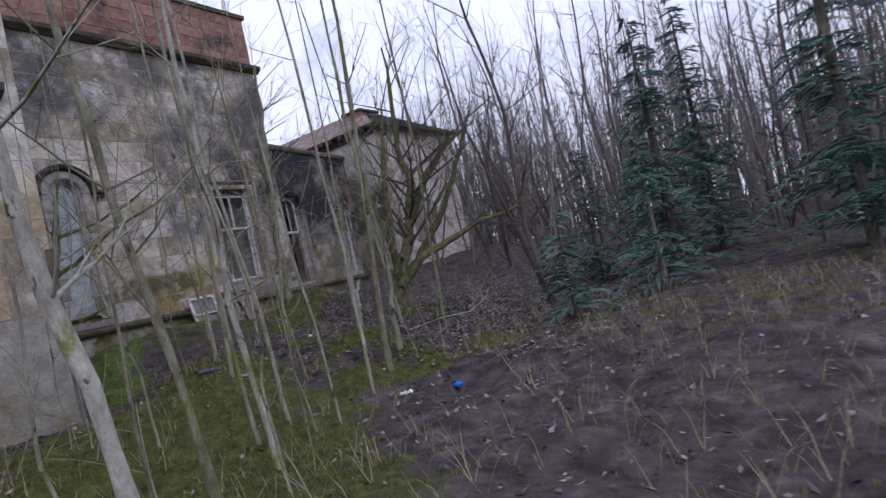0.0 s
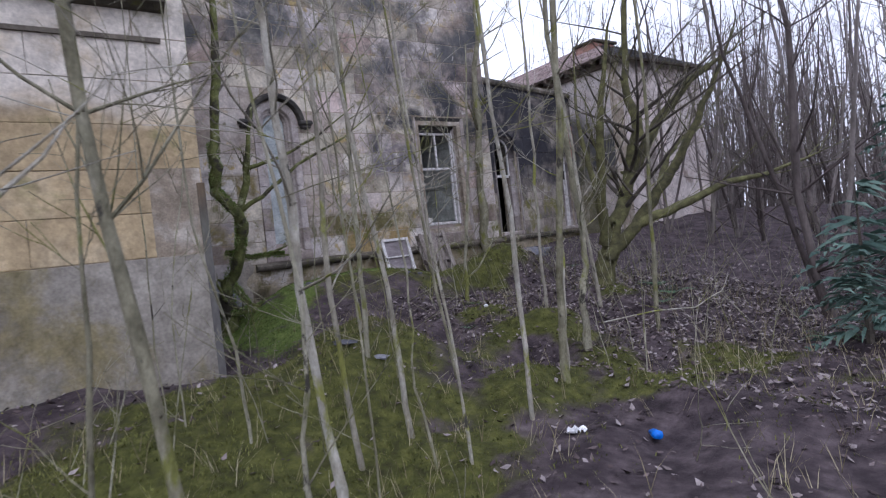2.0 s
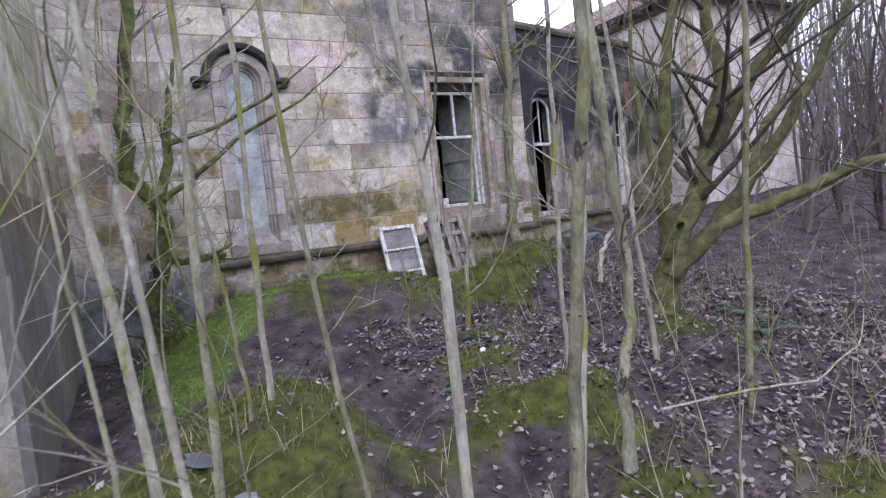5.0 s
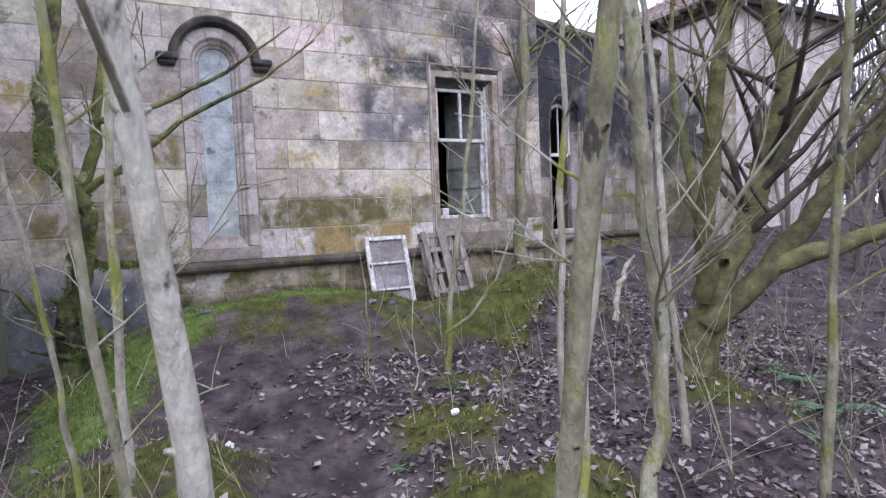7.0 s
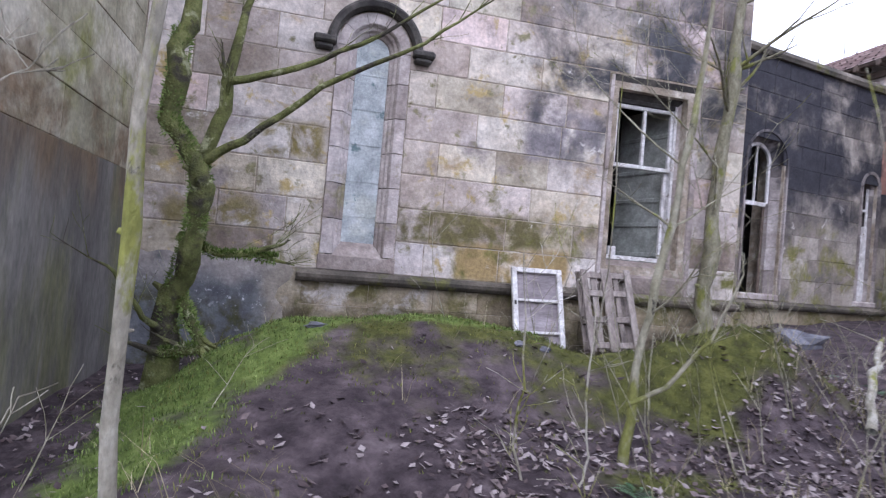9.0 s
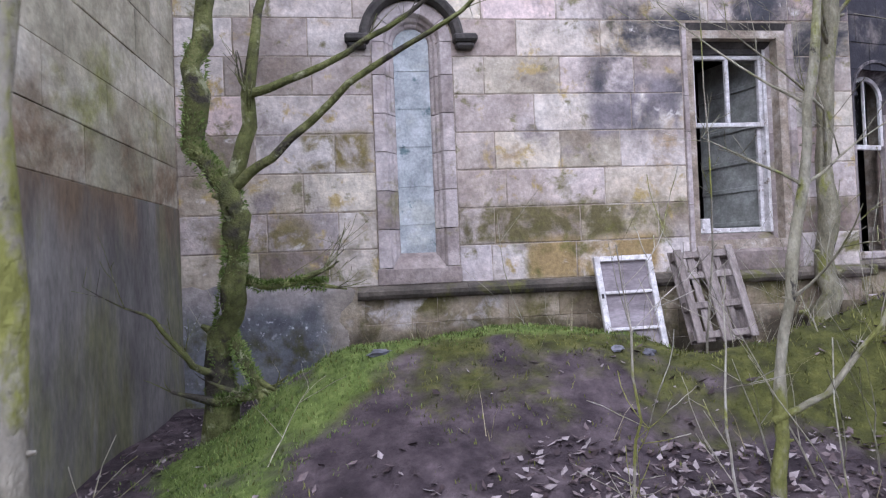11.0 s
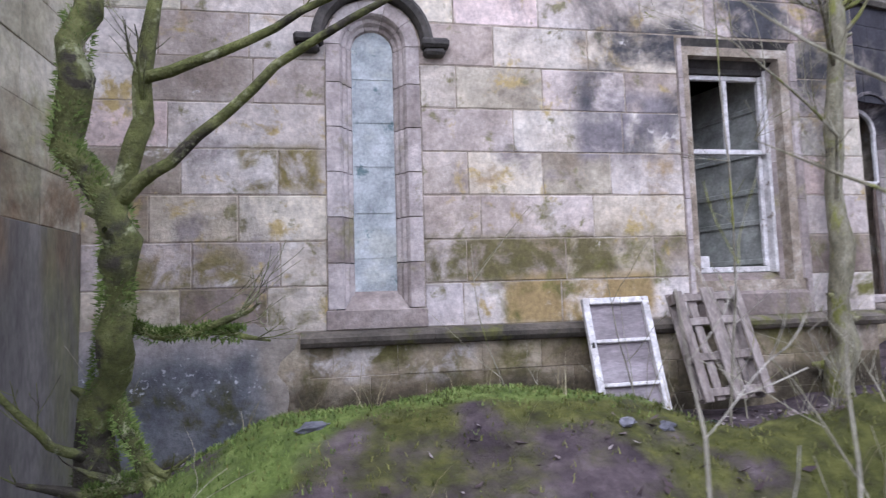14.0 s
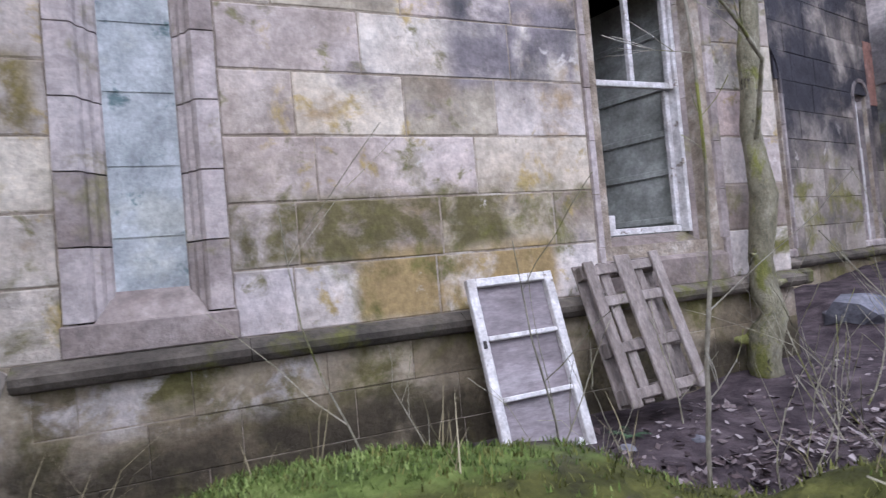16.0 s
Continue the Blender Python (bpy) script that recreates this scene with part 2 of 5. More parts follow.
# near-black plaster: the shade inside the unseen rooms is in this colour
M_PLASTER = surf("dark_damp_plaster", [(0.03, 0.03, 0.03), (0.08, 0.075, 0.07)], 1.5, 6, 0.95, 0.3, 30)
M_SLATE = surf("roof_slate", [(0.05, 0.05, 0.055), (0.12, 0.115, 0.12)], 3, 6, 0.7, 0.3, 30, 0.1, island=True)
M_PALE = surf("pale_limewashed_wall", [(0.36, 0.30, 0.27), (0.56, 0.50, 0.46), (0.68, 0.63, 0.60)], 1.2, 8, 0.9, 0.4, 30, 0.08, stains=[
    ((0.42, 0.22, 0.17), 0.8, 0.56, 0.64, 3.0, None), ((0.25, 0.20, 0.17), 1.6, 0.56, 0.68, 4.0, None)])
# pale top holds the light on the upper wall; soot darkens it below
M_PALE_SOOT = surf("flaking_limewash_over_soot", [(0.36, 0.30, 0.27), (0.56, 0.50, 0.46), (0.68, 0.63, 0.60)], 1.2, 8, 0.9, 0.4, 30, 0.08, stains=[
    ((0.42, 0.22, 0.17), 0.8, 0.56, 0.64, 3.0, None), ((0.13, 0.125, 0.125), 1.5, 0.25, 0.45, 4.0, (None, (1.3, None), (None, 3.6), 0.4)), ((0.16, 0.15, 0.14), 1.5, 0.25, 0.45, 5.0, (None, None, (None, 3.0), 0.25))])
M_TILE = surf("faded_pink_roof_tile", [(0.22, 0.16, 0.145), (0.36, 0.28, 0.26), (0.48, 0.40, 0.375)], 3, 6, 0.9, 0.3, 30, 0.1, island=True)
M_TIMBER = surf("old_dark_timber", [(0.06, 0.045, 0.035), (0.16, 0.12, 0.095)], 8, 6, 0.85, 0.4, 50, 0.1)
M_BARK = surf("mossy_pale_bark", [(0.11, 0.10, 0.06), (0.23, 0.215, 0.145), (0.36, 0.34, 0.26)], 12, 8, 0.9, 0.8, 70, 0.1, stretch=(1, 1, 0.5), stains=[((0.16, 0.165, 0.045), 4.0, 0.52, 0.62, 3.0, None), ((0.05, 0.045, 0.035), 9.0, 0.60, 0.66, 4.0, None)])
M_BARK_PALE = surf("pale_grey_bark", [(0.16, 0.145, 0.105), (0.30, 0.275, 0.215), (0.45, 0.43, 0.37)], 13, 8, 0.9, 0.7, 70, 0.1, stretch=(1, 1, 0.5), stains=[((0.21, 0.215, 0.055), 3.0, 0.54, 0.60, 3.0, None), ((0.07, 0.065, 0.05), 10.0, 0.60, 0.66, 4.0, None)])
M_BARK_MOSS = surf("moss_covered_bark", [(0.04, 0.036, 0.022), (0.105, 0.10, 0.045), (0.20, 0.195, 0.08)], 9, 7, 0.95, 0.8, 60, 0.06, stains=[((0.035, 0.03, 0.025), 1.6, 0.56, 0.66, 7.0, None)])
M_BARK_GREEN = surf("thick_green_moss_bark", [(0.045, 0.048, 0.02), (0.13, 0.14, 0.045), (0.26, 0.27, 0.11)], 7, 8, 0.95, 0.9, 60, 0.05, stains=[((0.055, 0.048, 0.035), 3.0, 0.50, 0.60, 7.0, None), ((0.34, 0.35, 0.20), 7.0, 0.56, 0.66, 8.0, None)])
M_BARK_DARK = surf("dark_bark", [(0.045, 0.038, 0.03), (0.11, 0.095, 0.075), (0.19, 0.17, 0.135)], 6, 7, 0.92, 0.5, 60, 0.15)
M_BARK_FAR = surf("hazel_thicket_bark", [(0.07, 0.055, 0.05), (0.15, 0.125, 0.115), (0.25, 0.22, 0.20)], 4, 5, 0.92, 0.3, 40, 0.2, stretch=(1, 1, 0.4))
M_NEEDLE = surf("conifer_needles", [(0.045, 0.085, 0.07), (0.09, 0.15, 0.12), (0.15, 0.22, 0.17)], 4, 5, 0.7, 0.2, 40, 0.15, island=True)
M_LEAF = surf("fallen_leaves", [(0.045, 0.03, 0.03), (0.10, 0.072, 0.07), (0.16, 0.125, 0.12), (0.29, 0.25, 0.24)], 3, 4, 0.7, 0.2, 60, 0.30, island=True)
M_GRASS = surf("moss_and_grass_blades", [(0.04, 0.046, 0.010), (0.10, 0.108, 0.022), (0.20, 0.20, 0.06)], 2.5, 5, 0.85, 0.1, 60, 0.16, island=True)
M_GRASS_BRIGHT = surf("bright_green_moss_blades", [(0.05, 0.08, 0.016), (0.12, 0.175, 0.036), (0.22, 0.275, 0.085)], 2.5, 5, 0.85, 0.1, 60, 0.16, island=True)
M_STRAW = surf("dead_grass_straw", [(0.12, 0.10, 0.055), (0.24, 0.205, 0.115), (0.38, 0.34, 0.22)], 3, 4, 0.85, 0.1, 60, 0.2, island=True)
M_FERN = surf("fern_green", [(0.03, 0.07, 0.03), (0.07, 0.13, 0.06), (0.13, 0.20, 0.11)], 4, 4, 0.7, 0.1, 50, 0.15, island=True)
M_PLASTIC_WHITE = surf("white_plastic", [(0.72, 0.72, 0.72), (0.82, 0.82, 0.82)], 20, 3, 0.4, 0.1, 60)
M_PLASTIC_BLUE = surf("blue_plastic", [(0.01, 0.12, 0.55), (0.02, 0.20, 0.70)], 20, 3, 0.35, 0.1, 60)
M_ROCK = surf("blue_grey_slate_piece", [(0.09, 0.09, 0.105), (0.22, 0.22, 0.24)], 6, 6, 0.8, 0.4, 40, 0.2)

glass = bpy.data.materials.new("dirty_glass")
glass.use_nodes = True
gb = glass.node_tree.nodes["Principled BSDF"]
gb.inputs["Transmission Weight"].default_value, gb.inputs["Roughness"].default_value = 1.0, 0.08
gb.inputs["Base Color"].default_value, gb.inputs["IOR"].default_value = (0.75, 0.8, 0.8, 1), 1.1


def ground_material():
    """Dark purple-brown soil with leaf mould, and moss where the ground's moss value is high."""
    m = bpy.data.materials.new("soil_and_moss")
    m.use_nodes = True
    N, L = m.node_tree.nodes, m.node_tree.links
    bsdf = N["Principled BSDF"]
    geo = N.new("ShaderNodeNewGeometry")

    def nz(sc, det, w):
        n = N.new("ShaderNodeTexNoise")
        n.noise_dimensions = '4D'
        n.inputs["Scale"].default_value, n.inputs["Detail"].default_value, n.inputs["W"].default_value = sc, det, w
        n.inputs["Roughness"].default_value = 0.65
        L.new(geo.outputs["Position"], n.inputs["Vector"])
        return n.outputs[0]

    def ramp(v, cols, lo=0.3, hi=0.7):
        r = N.new("ShaderNodeValToRGB")
        e = r.color_ramp.elements
        while len(e) < len(cols):
            e.new(0.5)
        for i, c in enumerate(cols):
            e[i].position, e[i].color = lo + (hi - lo) * i / (len(cols) - 1), (*c, 1)
        L.new(v, r.inputs[0])
        return r.outputs[0]

    soil = ramp(nz(5, 9, 1), [(0.018, 0.013, 0.014), (0.042, 0.031, 0.034), (0.085, 0.065, 0.068), (0.16, 0.13, 0.13)])
    moss = ramp(nz(9, 8, 2), [(0.022, 0.021, 0.008), (0.062, 0.066, 0.014), (0.13, 0.132, 0.032)])
    bright = ramp(nz(9, 8, 3), [(0.04, 0.06, 0.014), (0.105, 0.145, 0.03), (0.19, 0.235, 0.065)])
    at = N.new("ShaderNodeAttribute")
    at.attribute_name = "moss"
    sp = N.new("ShaderNodeSeparateColor")
    L.new(at.outputs["Color"], sp.inputs[0])

    def blend(a, b, f, seed):
        ad = N.new("ShaderNodeMath")
        ad.operation = 'ADD'
        L.new(f, ad.inputs[0])
        L.new(nz(2.6, 7, seed), ad.inputs[1])
        r = N.new("ShaderNodeMapRange")
        r.interpolation_type = 'SMOOTHSTEP'
        r.inputs["From Min"].default_value, r.inputs["From Max"].default_value = 0.86, 1.16
        L.new(ad.outputs[0], r.inputs["Value"])
        x = N.new("ShaderNodeMix")
        x.data_type = 'RGBA'
        L.new(r.outputs[0], x.inputs[0])
        L.new(a, x.inputs[6])
        L.new(b, x.inputs[7])
        return x.outputs[2]

    c = blend(soil, moss, sp.outputs[0], 5)
    c = blend(c, bright, sp.outputs[1], 6)
    L.new(c, bsdf.inputs["Base Color"])
    bsdf.inputs["Roughness"].default_value = 0.92
    bsdf.inputs["Specular IOR Level"].default_value = 0.25
    bp = N.new("ShaderNodeBump")
    bp.inputs["Strength"].default_value, bp.inputs["Distance"].default_value = 0.8, 0.04
    L.new(nz(22, 9, 7), bp.inputs["Height"])
    L.new(bp.outputs[0], bsdf.inputs["Normal"])
    return m


M_GROUND = ground_material()


# ---- building helpers ----
def mesh_of(name, verts, faces, mat, smooth=False):
    me = bpy.data.meshes.new(name)
    me.from_pydata([tuple(v) for v in verts], [], faces)
    me.materials.append(mat)
    if smooth:
        me.polygons.foreach_set("use_smooth", [True] * len(me.polygons))
    me.update()
    return me


def part(name, bm, material=None, parent=None, label=""):
    """Links a bmesh or a mesh as one object, under a thing or a part."""
    if isinstance(bm, bmesh.types.BMesh):
        me = bpy.data.meshes.new(name)
        bmesh.ops.recalc_face_normals(bm, faces=bm.faces)
        bm.to_mesh(me)
        bm.free()
        me.materials.append(material)
    else:
        me = bm
    ob = new(name, me)
    if parent is not None:
        ob.parent = parent
        ob.matrix_parent_inverse = parent.matrix_basis.inverted()
    if label:
        ob["label"] = label
    return ob


def box(bm, x0, x1, y0, y1, z0, z1, bev=0.0, m=None):
    c = Matrix.Translation(((x0 + x1) / 2, (y0 + y1) / 2, (z0 + z1) / 2)) @ Matrix.Diagonal((x1 - x0, y1 - y0, z1 - z0, 1))
    r = bmesh.ops.create_cube(bm, size=1.0, matrix=(m @ c) if m is not None else c)
    if bev:
        es = list({e for v in r["verts"] for e in v.link_edges})
        bmesh.ops.bevel(bm, geom=es, offset=bev, segments=1, affect='EDGES')
    return bm


def boxed(name, dims, mat, parent=None, bev=0.006, label="", m=None):
    return part(name, box(bmesh.new(), *dims, bev=bev, m=m), mat, parent, label)


class Wall:
    """A wall's face: u runs to the right as one looks at it, n points out of it."""
    def __init__(self, o, u, n):
        self.o, self.u, self.n = Vector(o), Vector(u), Vector(n)

    def at(self, u, w, n=0.0):
        return self.o + self.u * u + self.n * n + Vector((0, 0, w))


def core(name, W, u0, u1, w0, w1, holes, thick, mat, face=-0.012):
    """The body of a wall, with its thickness and its openings cut through."""
    us = sorted({u0, u1, *[h[0] for h in holes], *[h[1] for h in holes]})
    ws = sorted({w0, w1, *[h[2] for h in holes], *[h[3] for h in holes]})
    solid = {}
    for i in range(len(us) - 1):
        for j in range(len(ws) - 1):
            a, b = (us[i] + us[i + 1]) / 2, (ws[j] + ws[j + 1]) / 2
            solid[i, j] = not any(h[0] < a < h[1] and h[2] < b < h[3] for h in holes)
    vs, fs = [], []

    def quad(*ps):
        k = len(vs)
        vs.extend(ps)
        fs.append((k, k + 1, k + 2, k + 3))

    for (i, j), s in solid.items():
        if not s:
            continue
        a, b, c, d = us[i], us[i + 1], ws[j], ws[j + 1]
        f, k = face, face - thick
        quad(W.at(a, c, f), W.at(b, c, f), W.at(b, d, f), W.at(a, d, f))
        quad(W.at(b, c, k), W.at(a, c, k), W.at(a, d, k), W.at(b, d, k))
        if not solid.get((i - 1, j)):
            quad(W.at(a, c, k), W.at(a, c, f), W.at(a, d, f), W.at(a, d, k))
        if not solid.get((i + 1, j)):
            quad(W.at(b, c, f), W.at(b, c, k), W.at(b, d, k), W.at(b, d, f))
        if not solid.get((i, j - 1)):
            quad(W.at(a, c, k), W.at(b, c, k), W.at(b, c, f), W.at(a, c, f))
        if not solid.get((i, j + 1)):
            quad(W.at(a, d, f), W.at(b, d, f), W.at(b, d, k), W.at(a, d, k))
    return tagged(part(name, mesh_of(name, vs, fs, mat)), kind="structure")


def stone(W, a, b, c, d, proud, bev, back, mat, rng):
    """One dressed stone with worn, uneven arrises."""
    j = lambda s: rng.uniform(-s, s)
    vs = [W.at(u, w, back) for u, w in ((a, c), (b, c), (b, d), (a, d))]
    vs += [W.at(u + j(0.002), w + j(0.002), proud - bev) for u, w in ((a, c), (b, c), (b, d), (a, d))]
    e = bev * 1.3
    vs += [W.at(u + j(e * 0.5), w + j(e * 0.5), proud + j(0.002)) for u, w in ((a + e, c + e), (b - e, c + e), (b - e, d - e), (a + e, d - e))]
    fs = [(8, 9, 10, 11)]
    for i in range(4):
        k = (i + 1) % 4
        fs += [(i, k, 4 + k, 4 + i), (4 + i, 4 + k, 8 + k, 8 + i)]
    return mesh_of("stone_block", vs, fs, mat)


def ashlar(parent, W, joints, u0, u1, holes, mat, wmin, wmax, seed, gap=0.0035, bev=0.0045, name="stone_block", rough=0.003):
    """Courses of separate stones between u0 and u1, leaving out the openings."""
    rng = random.Random(seed)
    for k in range(len(joints) - 1):
        c, d = joints[k], joints[k + 1]
        spans = [(u0, u1)]
        for h in holes:
            if min(d, h[3]) - max(c, h[2]) > 0.4 * (d - c):
                nxt = []
                for s in spans:
                    if h[1] <= s[0] or h[0] >= s[1]:
                        nxt.append(s)
                        continue
                    if h[0] > s[0] + 0.03:
                        nxt.append((s[0], h[0]))
                    if h[1] < s[1] - 0.03:
                        nxt.append((h[1], s[1]))
                spans = nxt
        for s0, s1 in spans:
            u = s0
            first = True
            while u < s1 - 1e-4:
                w = rng.uniform(wmin, wmax) * (rng.uniform(0.45, 0.9) if first else 1.0)
                first = False
                v = u + w
                if s1 - v < wmin * 0.45:
                    v = s1
                v = min(v, s1)
                part(name, stone(W, u + gap / 2, v - gap / 2, c + gap / 2, d - gap / 2, rng.uniform(-rough, rough), bev, -0.02, mat, rng), mat, parent)
                u = v


def sweep(name, contour, profile, W, mat, parent, label=""):
    """A moulding: the profile, points (r outward from the opening, n out of the wall), along a contour of (u, w, outward u, outward w)."""
    vs, fs = [], []
    k = len(profile)
    for u, w, a, b in contour:
        vs += [W.at(u + a * r, w + b * r, n) for r, n in profile]
    for i in range(len(contour) - 1):
        for q in range(k - 1):
            fs.append((i * k + q, i * k + q + 1, (i + 1) * k + q + 1, (i + 1) * k + q))
    fs.append(tuple(range(k)))
    fs.append(tuple((len(contour) - 1) * k + q for q in reversed(range(k))))
    return part(name, mesh_of(name, vs, fs, mat), mat, parent, label)


def arched(name, uc, half, w0, spring, profile, W, mat, parent, course=0.357, gap=0.004, voussoirs=5):
    """Jamb stones and arch stones of a round-headed opening, each a piece of its own."""
    for side in (-1, 1):
        w = w0
        while w < spring - 0.02:
            e = min(spring, w + course)
            if spring - e < 0.1:
                e = spring
            sweep(name, [(uc + side * half, w + gap, side, 0), (uc + side * half, e - gap, side, 0)], profile, W, mat, parent)
            w = e
    for i in range(voussoirs):
        a0, a1 = math.pi * i / voussoirs + 0.008, math.pi * (i + 1) / voussoirs - 0.008
        con = []
        for q in range(5):
            a = a0 + (a1 - a0) * q / 4
            con.append((uc + half * math.cos(a), spring + half * math.sin(a), math.cos(a), math.sin(a)))
        sweep("arch_stone", con, profile, W, mat, parent)


def arch_fan(uc, half, w0, spring, W, n, mat, name, seg=16):
    """A flat round-headed sheet, facing out."""
    vs = [W.at(uc - half, w0, n), W.at(uc + half, w0, n)] + [W.at(uc + half * math.cos(math.pi * i / seg), spring + half * math.sin(math.pi * i / seg), n) for i in range(seg + 1)]
    return mesh_of(name, vs, [tuple(range(len(vs)))], mat)


def tube(vs, fs, pts, radii, sides=6):
    """Adds a tapering tube along the points."""
    base = len(vs)
    up = Vector((0.3, 0.5, 0.8))
    for i, p in enumerate(pts):
        d = (pts[min(i + 1, len(pts) - 1)] - pts[max(i - 1, 0)])
        d = d.normalized() if d.length > 1e-6 else Vector((0, 0, 1))
        a = d.cross(up)
        a = a.normalized() if a.length > 1e-4 else d.orthogonal().normalized()
        b = d.cross(a)
        for s in range(sides):
            t = 2 * math.pi * s / sides
            vs.append(p + (a * math.cos(t) + b * math.sin(t)) * radii[i])
    for i in range(len(pts) - 1):
        for s in range(sides):
            n = (s + 1) % sides
            fs.append((base + i * sides + s, base + i * sides + n, base + (i + 1) * sides + n, base + (i + 1) * sides + s))


def ground_z(x, y):
    """Height of the ground: a track that climbs to an earth mound before the wall, a ditch along the walls, hummocks."""
    g = lambda cx, cy, sx, sy: math.exp(-((x - cx) / sx) ** 2 - ((y - cy) / sy) ** 2)
    st = lambda v, a, b: (lambda q: q * q * (3 - 2 * q))(min(1, max(0, (v - a) / (b - a))))
    z = -0.74 + 0.40 * st(y, -6.8, -3.6)
    z += 0.06 * st(y, -3.6, -1.8)
    z += 0.34 * math.exp(-((y + 1.45) / 0.85) ** 2) * st(x, -1.5, -0.5) * (1 - st(x, 1.3, 2.4))
    z += 0.16 * math.exp(-((y + 2.2) / 1.3) ** 2) * st(x, -1.6, -0.2) * (1 - st(x, 0.6, 2.0))
    z -= 0.22 * math.exp(-((x + 1.9) / 0.55) ** 2) * st(y, -4.6, -3.6)
    z += 0.62 * g(2.85, -2.3, 0.62, 0.45) + 0.36 * g(2.05, -2.2, 0.6, 0.36)
    z += (0.07 * noise.noise(Vector((x * 4.5, y * 4.5, 21))) + 0.035 * noise.noise(Vector((x * 11, y * 11, 22)))) * min(1.0, 1.3 * g(2.6, -2.3, 1.0, 0.7) + g(-0.85, -4.35, 0.7, 0.9) + g(0.62, -5.05, 0.7, 0.6))
    z += 0.29 * g(-0.9, -4.35, 0.55, 0.8) + 0.13 * g(0.7, -4.15, 0.4, 0.4) + 0.12 * g(-2.8, -5.5, 0.9, 0.6) + 0.20 * g(0.62, -5.05, 0.6, 0.45) + 0.16 * g(0.0, -5.9, 0.9, 0.35) + 0.14 * g(-1.7, -5.2, 0.9, 0.6)
    z += 0.16 * g(2.5, -4.4, 0.9, 0.8) + 0.05 * g(2.8, -0.5, 0.5, 0.4)
    z += 0.12 * st(x, 3.0, 4.5) * st(y, -3.0, -0.5)
    z += 0.25 * st(x, 4.4, 7.0) * st(y, -2.5, 0.2)
    z += 0.45 * st(x, 4.0, 14.0) * st(y, -12.0, -2.0)
    z -= 0.12 * math.exp(-((x + 0.05 + 0.12 * (y + 5)) / 0.4) ** 2) * st(y, -7.0, -5.4) * (1 - st(y, -3.6, -2.6))
    if y < -3.2 and -4.5 < x < 2.2:
        z += 0.10 * noise.noise(Vector((x * 1.7, y * 1.7, 11))) * st(-y, 3.2, 4.0)
    n = noise.noise(Vector((x * 0.9, y * 0.9, 3))) * 0.09 + noise.noise(Vector((x * 2.6, y * 2.6, 7))) * 0.045 + noise.noise(Vector((x * 7, y * 7, 1))) * 0.018
    return z + n * (0.6 if abs(y) < 0.6 else 1.0)


def moss_at(x, y):
    """Moss and bright green moss at a place, 0 to 1."""
    g = lambda cx, cy, sx, sy: math.exp(-((x - cx) / sx) ** 2 - ((y - cy) / sy) ** 2)
    m = 0.9 * (1.3 * g(-0.9, -4.35, 0.65, 0.85) + g(0.7, -4.15, 0.45, 0.45) + 1.3 * g(-2.8, -5.4, 1.0, 0.7) + g(0.62, -5.05, 0.65, 0.5) + g(2.85, -2.3, 0.7, 0.55) + g(2.1, -2.2, 0.6, 0.45) + g(-1.9, -5.2, 1.1, 0.8) + g(0.0, -5.95, 1.1, 0.45) + g(2.5, -4.4, 0.5, 0.5) + g(1.4, -6.6, 0.6, 0.35) + 1.4 * g(-3.2, -6.5, 1.0, 1.0) + g(-1.6, -6.6, 0.9, 0.5) + g(-2.6, -7.3, 0.9, 0.6) + g(0.6, -6.5, 0.5, 0.3) + g(1.3, -3.4, 0.5, 0.25) + 0.8 * g(-3.4, -8.2, 1.2, 0.5))
    if x > 0.5 and y < -7.3:
        m += 0.22
    if x > -3.6 and y < -9.3 + 0.85 * (x + 2.6) and y > -11.5:
        m += 0.22
    m += 0.8 * math.exp(-((y + 1.2) / 0.6) ** 2) * (1 if -1.3 < x < 2.0 else 0)
    m += 0.5 * math.exp(-((y + 2.2) / 0.8) ** 2) * (1 if -1.3 < x < 2.2 else 0)
    patch = 0.62 + 0.85 * noise.noise(Vector((x * 1.7, y * 1.7, 11))) + 0.45 * noise.noise(Vector((x * 4.5, y * 4.5, 12)))
    m *= min(1.25, max(0.15, patch + 0.25))
    b = 1.0 * g(-0.95, -1.8, 0.6, 0.8) + 0.9 * g(0.0, -1.4, 1.25, 0.38) + 0.45 * g(1.3, -1.5, 0.8, 0.3) + 0.75 * g(-1.25, -2.9, 0.35, 0.9)
    b *= min(1.2, max(0.3, patch + 0.3))
    return max(0, min(1, m)), min(1, b)

# ---- ground ----
def build_ground():
    xs = sorted({*np.arange(-9, 14.01, 0.09).round(3), *np.linspace(-400, -9, 14).round(2), *np.linspace(14, 400, 14).round(2)})
    ys = sorted({*np.arange(-14, 1.0, 0.09).round(3), *np.linspace(-400, -14, 14).round(2), *np.linspace(1, 400, 16).round(2)})
    nx = len(xs)
    vs, cols = [], []
    for y in ys:
        for x in xs:
            far = abs(x) > 30 or abs(y) > 30
            vs.append((x, y, -0.5 if far else ground_z(x, y)))
            cols.append((0.45, 0, 0, 1) if far else (*moss_at(x, y), 0, 1))
    fs = [(j * nx + i, j * nx + i + 1, (j + 1) * nx + i + 1, (j + 1) * nx + i) for j in range(len(ys) - 1) for i in range(nx - 1)]
    me = mesh_of("ground", vs, fs, M_GROUND, True)
    at = me.attributes.new("moss", 'FLOAT_COLOR', 'POINT')
    at.data.foreach_set("color", np.array(cols, dtype=np.float32).ravel())
    return tagged(new("ground", me), "dark woodland soil with mossy hummocks and leaf mould", "ground", kind="structure")


build_ground()

